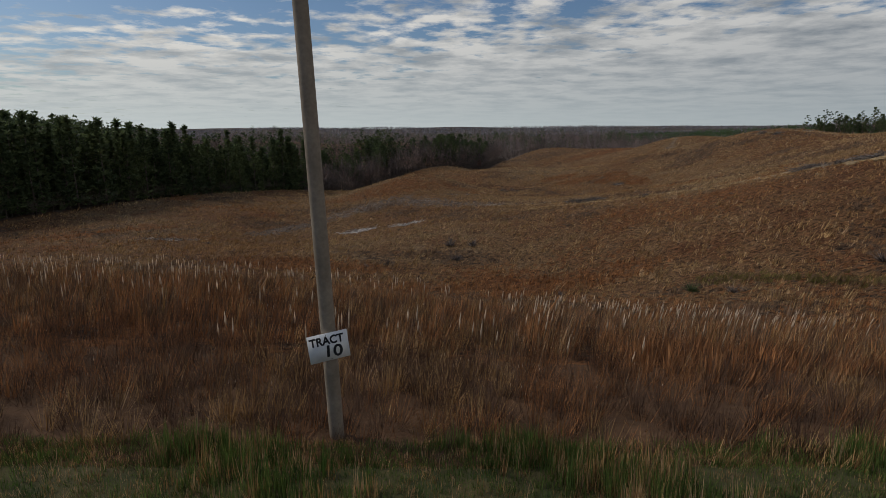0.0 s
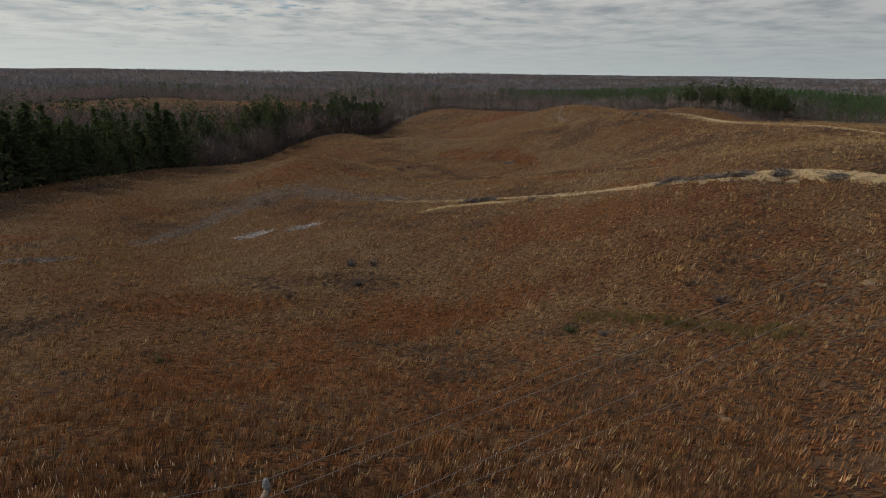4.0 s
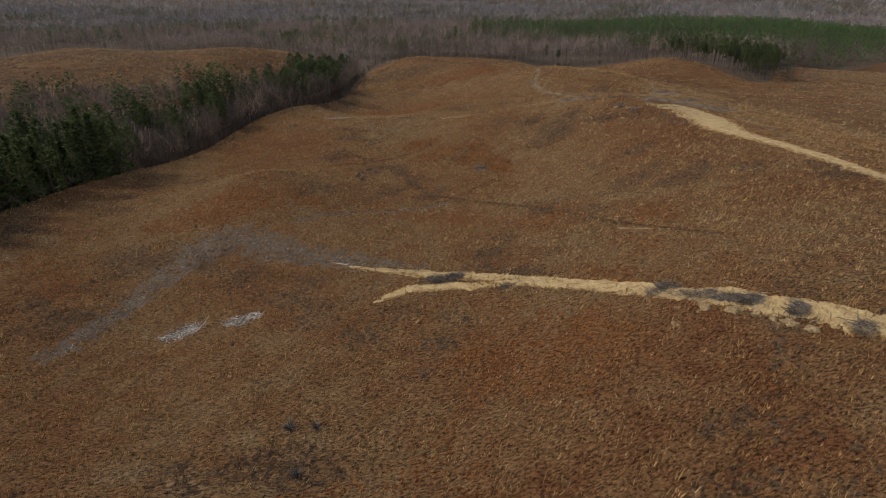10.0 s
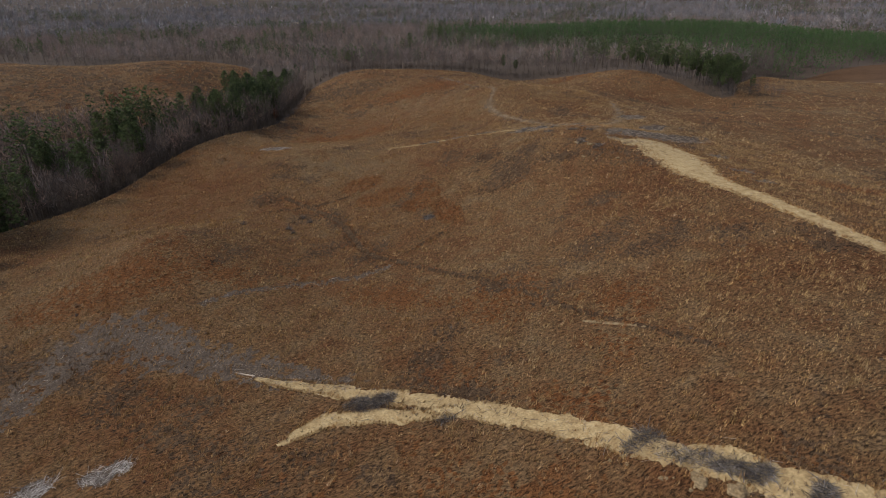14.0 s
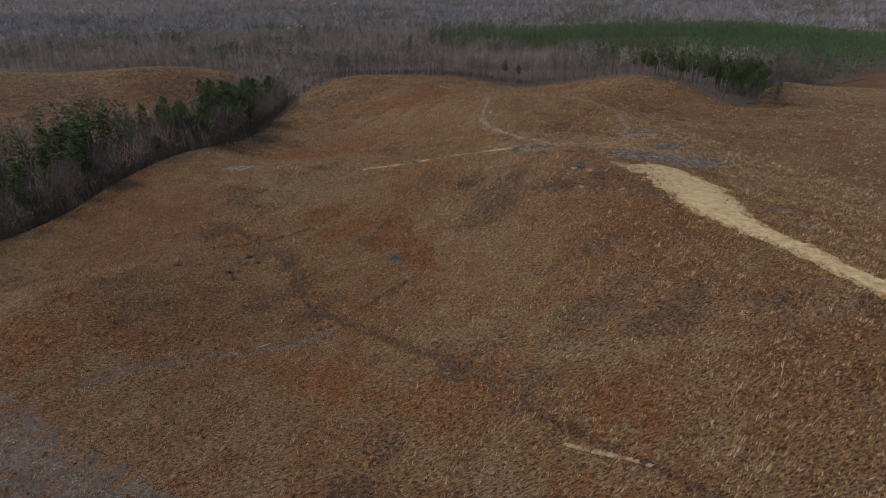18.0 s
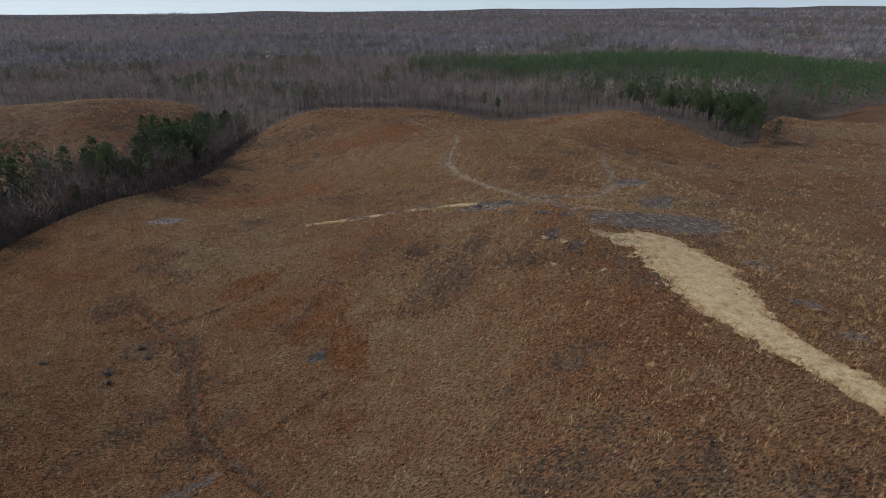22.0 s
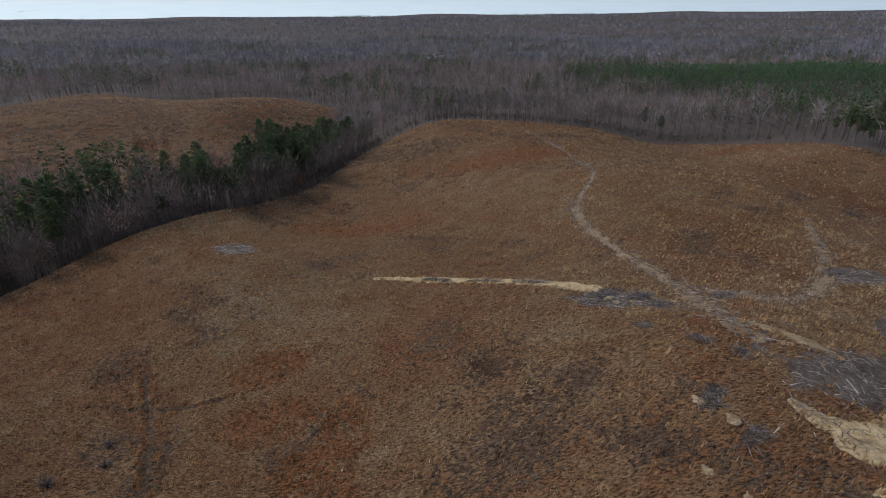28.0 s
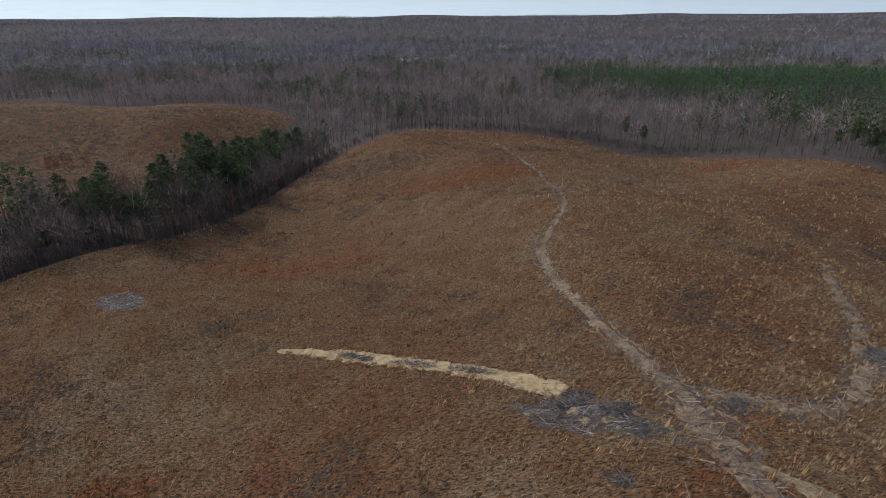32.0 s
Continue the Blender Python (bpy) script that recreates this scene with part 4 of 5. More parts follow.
def to_ditch(x, y):
    """Distance to the nearest washed-out gully, in its widths."""
    d = np.full(len(x), 99.0)
    for qx, qy, qw in DITCH_PTS:
        near = (np.abs(x - qx) < 9) & (np.abs(y - qy) < 9)
        d[near] = np.minimum(d[near], np.hypot(x[near] - qx, y[near] - qy) / qw)
    return d * (1 + 0.35 * wobble(x, y, 0.8))


# first patch: hill-face brush whose dark colour also paints in the slope's shade
WEEDY = [(72, 432, 32, 14), (150, 440, 12, 8), (39, 224, 4, 9), (29, 230, 6, 5), (42, 208, 3, 6), (17, 255, 7, 6), (-30, 163, 12, 6), (-43, 139, 8, 6), (-42, 170, 7, 6), (-2, 87, 8, 3), (4, 84, 6, 3), (10, 59, 4, 1.5), (-21, 58, 2, 1.5), (10, 48, 3, 1.2), (26, 58, 4, 1.5), (55.5, 70, 4, 2), (95, 212, 10, 6), (107, 176, 6, 4), (94, 155, 8, 5), (102, 146, 8, 5), (98, 218, 6, 8)]
RUST = [(53, 248, 8, 6), (57, 232, 9, 6), (71, 226, 4, 8), (73, 208, 4, 9), (66, 219, 5, 5), (-20, 190, 22, 9), (-21, 77, 12, 5), (7, 68, 12, 5), (20, 70, 9, 4), (-9, 47, 12, 4), (8, 14, 3.0, 2.0), (120, 395, 30, 12), (245, 420, 25, 10), (60, 340, 30, 10)]


def kinds_of(x, y):
    """Which grass grows at a spot: 0 broomsedge, 1 pale, 2 rust, 3 weeds."""
    n = len(x)
    u = rng.random(n)
    k = np.where(u < 0.13 + 0.08 * wobble(x, y, 0.06), 1, 0)
    k[(wobble(x, y, 0.05) + 0.6 * wobble(y, x, 0.17) + 0.9 * rng.random(n) - 0.003 * (y - 100)) > 1.22] = 2
    k[(wobble(y + 40, x, 0.08) + 0.5 * wobble(x, y, 0.3) + 0.9 * rng.random(n)) > 1.33] = 3
    near = np.clip((62 - y) / 25, 0, 1)
    k[rng.random(n) < 0.62 * near] = 2
    k[rng.random(n) < 0.25 * near] = 3
    for rx, ry, a, b in WEEDY:
        k[(((x - rx) / a) ** 2 + ((y - ry) / b) ** 2 < 0.4 + rng.random(n)) & (rng.random(n) < 0.6)] = 3
    for rx, ry, a, b in RUST:
        m = ((x - rx) / a) ** 2 + ((y - ry) / b) ** 2 < 0.5 + rng.random(n)
        k[m & (rng.random(n) < 0.5 + 0.45 * lumps_at(x, y, 3.0))] = 2
    d = to_ditch(x, y)
    # dark weeds line the gully beds, their colour also standing for shade there
    k[(d < 0.5) & (rng.random(n) < 0.85)] = 3
    k[(d > 0.4) & (d < 0.9) & (rng.random(n) < 0.4)] = 2
    return k


MATS = [M_GRASS, M_TAN, M_RED, M_WEED]


def field(name, n, x0, x1, y0, y1, tall, spread, blades, width, label, keep=None, lean=(0.40, 0.10)):
    x, y = spots(n, x0, x1, y0, y1, rng)
    k = in_field(x, y, 1.0)
    if keep is not None:
        k &= keep(x, y)
    x, y = x[k], y[k]
    k = ~on_bare(x, y)
    x, y = x[k], y[k]
    kind = kinds_of(x, y)
    size = rng.uniform(0.75, 1.25, len(x)) * (0.6 + 0.8 * lumps_at(x, y, 1.5) * (0.6 + 0.8 * lumps_at(x, y, 5.0))) * np.where(kind == 3, 1.15, 1.0)
    d = to_ditch(x, y)
    size = size * np.where(d < 0.4, 0.8, np.where(d < 1.3, 1.4, 1.0))
    return tufts(name, x, y, tall * size, spread * size, blades, width, MATS, kind, label, lean)


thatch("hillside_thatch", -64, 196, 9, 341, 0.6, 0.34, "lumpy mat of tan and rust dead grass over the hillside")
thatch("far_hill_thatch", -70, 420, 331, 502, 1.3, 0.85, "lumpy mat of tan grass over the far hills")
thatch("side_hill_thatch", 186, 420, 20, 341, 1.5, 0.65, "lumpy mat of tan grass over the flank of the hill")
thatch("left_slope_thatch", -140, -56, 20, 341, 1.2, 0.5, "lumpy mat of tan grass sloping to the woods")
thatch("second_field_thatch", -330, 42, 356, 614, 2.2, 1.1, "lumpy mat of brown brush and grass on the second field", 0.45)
field("hillside_grass", 270000, -62, 192, 20, 337, 0.68, 0.36, 3, 0.12, "tan and rust broomsedge standing over the cleared hillside")
field("hillside_tussocks", 8000, -62, 192, 24, 337, 1.05, 0.65, 12, 0.11, "taller pale tussocks standing out of the hillside grass")
pick = [(rx, ry, ra, rb) for rx, ry, ra, rb in RUST if ry < 260 and ra < 15]
stand = [(rx + ra * np.sqrt(u) * np.cos(w) * 1.1, ry + rb * np.sqrt(u) * np.sin(w) * 1.1) for rx, ry, ra, rb in pick for u, w in [(rng.random(int(15 * ra * rb)), 6.283 * rng.random(int(15 * ra * rb)))]]
x, y = np.concatenate([p[0] for p in stand]), np.concatenate([p[1] for p in stand])
k = (wobble(x, y, 0.5) + 0.5 * wobble(x, y, 1.7) + rng.random(len(x)) > 0.25) & ~on_bare(x, y)
x, y = x[k], y[k]
tufts("rust_grass_stands", x, y, rng.uniform(0.55, 1.05, len(x)), rng.uniform(0.25, 0.45, len(x)), 5, 0.10, [M_RED, M_WEED], (rng.random(len(x)) < 0.12).astype(int), "dense upright rust-red grass in patches", (0.12, 0.03))
field("far_hill_grass", 22000, -62, 420, 335, 500, 1.15, 0.8, 4, 0.30, "tan broomsedge and saplings on the far rounded hills", None, (0.15, 0.03))
field("side_hill_grass", 26000, 190, 430, 20, 337, 0.85, 0.6, 4, 0.22, "tan broomsedge on the flank of the hill", None, (0.25, 0.05))
field("left_slope_grass", 20000, -140, -60, 24, 337, 0.85, 0.55, 4, 0.20, "tan broomsedge sloping to the pine woods", None, (0.25, 0.05))
for path, n in ((MAIN_TRACK, 3000), (ROAD, 2600), (BERM_TRACK, 900), (SPUR, 500)):
    q = resample(path, 0.5)
    way = np.gradient(q[:, :2], axis=0)
    way /= np.linalg.norm(way, axis=1)[:, None] + 1e-9
    k = rng.integers(4, len(q), n)
    off = rng.choice(np.array([-1, 1]), n) * q[k, 2] * (0.36 + 0.22 * rng.random(n) + 0.12 * wobble(q[k, 0], q[k, 1], 1.3))
    x, y = q[k, 0] - way[k, 1] * off, q[k, 1] + way[k, 0] * off
    tufts("track_edge_grass", x, y, rng.uniform(0.3, 0.8, n), rng.uniform(0.3, 0.55, n), 7, 0.09, MATS, kinds_of(x, y), "ragged tufts of grass creeping over the edge of bare dirt")
x, y = spots(24000, -325, 40, 358, 612, rng)
k = second_field(x, y)
x, y = x[k], y[k]
tufts("second_field_growth", x, y, rng.uniform(0.8, 1.8, len(x)), rng.uniform(0.8, 1.4, len(x)), 5, 0.3, MATS, np.where((wobble(x, y, 0.05) + 0.7 * rng.random(len(x)) > 0.75 + 0.02 * (y - 545)) | (y < 470), rng.choice(np.array([3, 0, 1]), len(x), p=[0.5, 0.28, 0.22]), np.where((rng.random(len(x)) < 0.55) | (((x + 177) / 26) ** 2 + ((y - 502) / 9) ** 2 < 1), 1, 0)), "tan grass and dark brush on a second cleared hill")

# tall grass close to the road
near_view = lambda x, y: (np.abs(x - 1) < 0.95 * y + 4)
fading = lambda x, y: near_view(x, y) & (rng.random(len(x)) < np.clip((62 - y) / 34, 0, 1))
field("roadside_slope_grass", 15000, -58, 64, 14, 60, 0.95, 0.55, 13, 0.05, "tall rust-brown grass falling away from the road", fading, (0.16, 0.03))
x, y = spots(9000, -27, 29, 7.4, 27, rng)
k = near_view(x, y) & (rng.random(9000) < np.clip((30 - y) / 10, 0, 1)) & (y > 7.75 + 0.25 * np.sin(1.7 * x) + 0.2 * np.sin(4.1 * x))
x, y = x[k], y[k]
u = rng.random(len(x))
kind = np.where(u < 0.62, 3, np.where(wobble(x, y, 0.45) + u > 0.75, 2, np.where(u > 0.96, 1, 0)))
tufts("roadside_grass", x, y, rng.uniform(0.45, 1.05, len(x)) * np.clip(0.45 + 0.35 * (y - 7.4), 0.45, 1), rng.uniform(0.3, 0.7, len(x)), 26, 0.014, [M_GRASS, M_TAN, M_RED, M_STALK], kind, "waist-high dead grass and weeds beside the road", (0.10, 0.02), flare=1.1)
x, y = spots(7500, -9, 9, 5.4, 8.4, rng)
tufts("verge_grass", x, y, rng.uniform(0.14, 0.30, len(x)) * np.where(wobble(x, y, 1.1) + rng.random(len(x)) > 1.0, 2.6, 1.0), rng.uniform(0.15, 0.4, len(x)), 13, 0.02, [M_GREEN, M_TAN, M_GRASS], rng.choice(3, len(x), p=[0.66, 0.12, 0.22]), "short green and straw-coloured verge grass", (0.02, 0.0))


def plumes(x, y, tall, tilt):
    """Seed plumes on thin stalks: spindles over slivers."""
    n = len(x)
    base = np.stack([x, y, height(x, y)], -1)
    way = np.stack([tilt * (0.6 + 0.8 * rng.random(n)), rng.normal(size=n) * 0.06, np.ones(n)], -1)
    way /= np.linalg.norm(way, axis=1)[:, None]
    tip = base + way * tall[:, None]
    length = 0.30 + 0.30 * rng.random(n)
    low = tip - way * length[:, None]
    mid = tip - way * length[:, None] * 0.55
    r = 0.017 + 0.012 * rng.random(n)
    v = np.stack([low, mid + np.stack([r, 0 * r, 0 * r], -1), mid + np.stack([0 * r, r, 0 * r], -1), mid - np.stack([r, 0 * r, 0 * r], -1), mid - np.stack([0 * r, r, 0 * r], -1), tip], 1)
    f = np.array([(0, 2, 1), (0, 3, 2), (0, 4, 3), (0, 1, 4), (5, 1, 2), (5, 2, 3), (5, 3, 4), (5, 4, 1)])
    f = (f[None] + (np.arange(n) * 6)[:, None, None]).reshape(-1, 3)
    return (v.reshape(-1, 3), f), slivers(base, low, np.full(n, 0.012), rng)


x, y = spots(1500, -30, 34, 10.5, 27, rng)
k = near_view(x, y) & (wobble(x, y, 0.28) + 0.035 * (y - 14) + 0.6 * rng.random(1500) > 0.40)
x, y = x[k], y[k]
a, b = plumes(x, y, rng.uniform(1.15, 1.7, len(x)), np.clip(0.012 * x, -0.05, 0.4) + 0.08)
stuff("plume_grass", [a, b], [M_PLUME, M_TAN], "pale feathery seed plumes on tall thin stalks", "grass")
x, y = spots(900, -16, 20, 8.8, 20, rng)
a, b = plumes(x, y, rng.uniform(0.5, 1.1, 900), 0.05 + 0 * x)
v = a[0].reshape(-1, 6, 3)
v = v[:, 5:6] + (v - v[:, 5:6]) * 0.16
stuff("seed_heads", [(v.reshape(-1, 3), a[1]), b], [M_PLUME, M_STALK], "small white fluffy seed heads on dead weeds", "weeds")

# olive sedge in a wet hollow
q = resample([(30, 60, 3), (34, 57, 3.5), (38, 53, 3.5), (43, 47.5, 3), (48, 45, 2.5)], 0.5)
k = rng.integers(0, len(q), 900)
x, y = q[k, 0] + rng.normal(size=900) * 0.8, q[k, 1] + rng.normal(size=900) * 0.8
tufts("wet_hollow_sedge", x, y, rng.uniform(0.5, 1.0, 900), rng.uniform(0.4, 0.7, 900), 9, 0.1, [M_OLIVE, M_WEED], (rng.random(900) < 0.25).astype(int), "olive-green sedge along a wet hollow in the field", category="sedge")

# ---- utility pole ----
POLE_FOOT, POLE_TOP = Vector((-1.90, 8.68, 0.0)), Vector((-2.06, 8.02, 10.75))


def to_arrays(bm):
    bmesh.ops.triangulate(bm, faces=bm.faces[:])
    bm.verts.ensure_lookup_table()
    v = np.array([q.co[:] for q in bm.verts])
    f = np.array([[q.index for q in fc.verts] for fc in bm.faces])
    bm.free()
    return v, f


def lathe(profile, sides=16, bottom=True):
    """A turned shape about z from (radius, height) pairs."""
    bm = bmesh.new()
    rings = [[bm.verts.new((r * math.cos(2 * math.pi * k / sides), r * math.sin(2 * math.pi * k / sides), z)) for k in range(sides)] for r, z in profile]
    for a, b in zip(rings, rings[1:]):
        for k in range(sides):
            n = (k + 1) % sides
            bm.faces.new((a[k], a[n], b[n], b[k]))
    bm.faces.new(rings[-1])
    if bottom:
        bm.faces.new(rings[0][::-1])
    bm.verts.index_update()
    return to_arrays(bm)


def box(sx, sy, sz, bevel=0.0):
    bm = bmesh.new()
    bmesh.ops.create_cube(bm, size=1, matrix=Matrix.Diagonal((sx, sy, sz, 1)))
    if bevel:
        bmesh.ops.bevel(bm, geom=bm.edges[:], offset=bevel, segments=2, affect="EDGES")
    bm.verts.index_update()
    return to_arrays(bm)


def moved(arrays, m):
    v, f = arrays
    m = np.array(m)
    return v @ m[:3, :3].T + m[:3, 3], f


pole = tagged(new("utility_pole"), "weathered grey wooden power pole with a crossarm, standing in tall grass", "utility pole")
axis = (POLE_TOP - POLE_FOOT).normalized()
tilt_m = Matrix.Translation(POLE_FOOT) @ axis.to_track_quat("Z", "Y").to_matrix().to_4x4()
part("shaft", moved(lathe([(0.130, -0.6), (0.128, 0), (0.124, 2), (0.117, 5), (0.110, 8), (0.104, 10.74), (0.098, 10.77)], 24), tilt_m), M_POLE, pole, "", True)
arm_way = Vector((0.26, 0.965, 0.0)).normalized()
across = Vector((0.965, -0.26, 0.0)).normalized()
arm_mid = POLE_FOOT + axis * 10.38 - across * 0.155
frame_m = Matrix.Translation(arm_mid) @ Matrix((across, arm_way, (0, 0, 1))).transposed().to_4x4()
part("crossarm", moved(box(0.095, 2.44, 0.12, 0.008), frame_m), M_ARM, pole, "brown sawn timber crossarm")
for s in (-1, 1):
    a, b = frame_m @ Vector((0.05, s * 0.62, -0.05)), POLE_FOOT + axis * 9.86 - across * 0.13
    part("brace", prism(a, b, 0.017, 0.017, 4, 0.785), M_STEEL, pole)
    part("end_plate", moved(box(0.105, 0.09, 0.13, 0.004), frame_m @ Matrix.Translation((0, s * 1.14, 0))), M_STEEL, pole)
    part("bolt", moved(lathe([(0.014, -0.16), (0.014, -0.05), (0.028, -0.05), (0.028, -0.06)], 8), frame_m @ Matrix.Translation((0, s * 1.14, 0))), M_STEEL, pole)
INSULATOR = lathe([(0.018, 0.0), (0.018, 0.06), (0.075, 0.065), (0.078, 0.08), (0.045, 0.10), (0.075, 0.115), (0.072, 0.13), (0.042, 0.15), (0.066, 0.165), (0.062, 0.18), (0.038, 0.195), (0.046, 0.215), (0.036, 0.24), (0.02, 0.245)], 14)
PIN = lathe([(0.014, -0.10), (0.014, 0.03)], 8)
centre = POLE_FOOT + axis * 10.80 - across * 0.15
tops = []
for where in (frame_m @ Vector((0, -1.12, 0.06)), frame_m @ Vector((0, 1.12, 0.06)), centre):
    m = Matrix.Translation(where)
    ins = part("insulator", moved(INSULATOR, m), M_PORC, pole, "dull grey ribbed porcelain insulator", True)
    part("pin", moved(PIN, m), M_STEEL, ins)
    tops.append(where + Vector((0, 0, 0.225)))
part("top_pin_bracket", prism(centre - Vector((0, 0, 0.75)), centre, 0.022, 0.016, 6), M_STEEL, pole)
spool = POLE_FOOT + axis * 9.66 - across * 0.14
part("neutral_spool", moved(lathe([(0.03, -0.05), (0.045, -0.04), (0.03, 0), (0.045, 0.04), (0.03, 0.05)], 12), Matrix.Translation(spool)), M_PORC, pole, "", True)
part("through_bolt", prism(POLE_FOOT + axis * 10.6 + across * 0.1, POLE_FOOT + axis * 10.6 + across * 0.24, 0.012, 0.012, 6), M_STEEL, pole)
part("ground_wire", moved(prism((-0.144, 0.02, 0.2), (-0.114, 0.02, 10.2), 0.004, 0.004, 4), tilt_m), M_WIRE, pole)


def tube(points, r, sides=5):
    """One unbroken round cord through the points."""
    v = []
    for k, p in enumerate(points):
        d = (points[min(k + 1, len(points) - 1)] - points[max(k - 1, 0)]).normalized()
        a = d.cross(Vector((0, 0, 1))).normalized()
        b = d.cross(a)
        v += [(p + a * math.cos(6.283 * q / sides) * r + b * math.sin(6.283 * q / sides) * r)[:] for q in range(sides)]
    f = []
    for k in range(len(points) - 1):
        for q in range(sides):
            n = (q + 1) % sides
            f += [(k * sides + q, k * sides + n, (k + 1) * sides + n), (k * sides + q, (k + 1) * sides + n, (k + 1) * sides + q)]
    return np.array(v), np.array(f)


before = (Matrix.Rotation(radians(15), 3, "Z") @ across).normalized()
onward = (Matrix.Rotation(radians(35), 3, "Z") @ across).normalized()


def span(name, start, label, climb=4.2):
    """A slack conductor tied at the pole and running off to both sides."""
    pts = []
    for k in range(-24, 25):
        u = abs(k) / 24
        p = start + (before if k < 0 else onward) * (66 * k / 24)
        p.z += -2.2 * u - 4.4 * u * (1 - u) if k < 0 else climb * u - 2.0 * u * (1 - u)
        pts.append(p)
    return tagged(new(name, mesh_of(name, *tube(pts, 0.006), [M_WIRE], smooth=True)), label, "power line", "wires of the power line")


for p in tops:
    span("power_line", p, "thin bare aluminium conductor tied to a pole insulator")
span("power_line", spool - across * 0.05, "lower neutral wire fixed to the side of the pole", -1.5)

# ---- sign ----
sign_m = Matrix.Translation((-1.90, 8.40, 1.80)) @ pose(0, 0, 0, 0, 0, 20) @ pose(0, 0, 0, 0, 6, 0).inverted()
sign = tagged(new("tract_sign"), "hand-lettered white board nailed to the wooden pole", "sign")
part("board", moved(box(0.66, 0.012, 0.48, 0.002), sign_m), M_SIGN, sign)


def words(text, size, m, width):
    cu = bpy.data.curves.new("words", "FONT")
    cu.body, cu.size, cu.extrude, cu.offset, cu.align_x, cu.align_y = text, size, 0.002, 0.006, "CENTER", "CENTER"
    ob = new("words", cu)
    dg = bpy.context.evaluated_depsgraph_get()
    me = bpy.data.meshes.new_from_object(ob.evaluated_get(dg))
    bpy.data.objects.remove(ob)
    lo, hi = min(v.co.x for v in me.vertices), max(v.co.x for v in me.vertices)
    me.transform(m @ Matrix.Diagonal((width / (hi - lo), 1, 1, 1)))
    me.materials.clear()
    me.materials.append(M_INK)
    out = new("lettering", me)
    out.parent = sign
    return tagged(out, "black hand-painted lettering")


flat = sign_m @ Matrix.Translation((0, -0.010, 0)) @ pose(0, 0, 0, 90)
words("TRACT", 0.20, flat @ Matrix.Translation((-0.02, 0.11, 0)), 0.56)
words("10", 0.28, flat @ Matrix.Translation((0.06, -0.09, 0)) @ pose(0, 0, 0, 0, 0, -6), 0.26)
for sx, sz in ((-0.02, 0.215), (0.02, -0.215)):
    part("nail", moved(lathe([(0.008, 0), (0.008, 0.003)], 8), sign_m @ Matrix.Translation((sx, -0.006, sz)) @ pose(0, 0, 0, 90)), M_STEEL, sign)

# ---- wood debris ----


def sticks(n, place, length, thick, r, tilt=0.15, up=0.1):
    pieces = []
    for _ in range(n):
        px, py = place(r)
        az, l = r.random() * 6.283, length * (0.35 + 0.9 * r.random() ** 1.5)
        z = ground_at(px, py) + up * r.random() + 0.06
        dz = math.sin(r.normal() * tilt) * l
        a = np.array([px, py, z])
        b = a + np.array([math.cos(az) * l, math.sin(az) * l, 0])
        b[2] = ground_at(b[0], b[1]) + 0.08 + abs(dz)
        w = thick * (0.5 + r.random())
        pieces.append(prism(a, b, w, w * 0.5))
    return merge(pieces)


def oval(sx, sy, ra, rb, an):
    def place(r):
        u, w = math.sqrt(r.random()), r.random() * 6.283
        a, b = u * math.cos(w) * ra, u * math.sin(w) * rb
        return sx + a * math.cos(an) - b * math.sin(an), sy + a * math.sin(an) + b * math.cos(an)
    return place


def along(path, grow=1.0):
    q = resample(path, 1.0)
    def place(r):
        p = q[r.integers(0, len(q))]
        return p[0] + r.normal() * p[2] * 0.28 * grow, p[1] + r.normal() * p[2] * 0.28 * grow
    return place


counts = [260, 1500, 220, 560, 420, 380, 240, 90, 260]
for (sx, sy, ra, rb, an), n in zip(SLASH, counts):
    v, f = sticks(n, oval(sx, sy, ra, rb, an), 1.7, 0.036, rng)
    tagged(new("broken_branches", mesh_of("broken_branches", v, f, [M_BLEACH if n in (420, 380, 240) else M_STICK])), "tangle of weathered grey branches and splinters", "wood debris", kind="stuff")
for path, n in ((LOG_TRAIL, 1100), (SIDE_TRAIL, 350), (GREY_TRACK, 1300), (RUT_TRACK, 420), (MAIN_TRACK, 500), (ROAD, 420), (BERM_TRACK, 120)):
    v, f = sticks(n, along(path, 1.5 if path is ROAD else 1.0), 1.5, 0.028, rng)
    tagged(new("trail_sticks", mesh_of("trail_sticks", v, f, [M_STICK])), "loose grey sticks scattered along the trail", "wood debris", kind="stuff")


for path, n in ((LOG_TRAIL[12:], 190), (SIDE_TRAIL[:4], 60)):
    v, f = sticks(n, along(path, 1.1), 2.8, 0.045, rng)
    tagged(new("long_sticks", mesh_of("long_sticks", v, f, [M_STICK])), "long pale grey limbs strewn over the skid trail", "wood debris", kind="stuff")
for path, n in ((LOG_TRAIL, 500), (ROAD[:4], 260), (MAIN_TRACK[2:], 260), (SPUR, 90)):
    v, f = sticks(n, along(path, 1.3), 1.2, 0.03, rng)
    tagged(new("dark_twigs", mesh_of("dark_twigs", v, f, [M_BRUSH])), "dark broken twigs lying along the wheel tracks", "wood debris", kind="stuff")


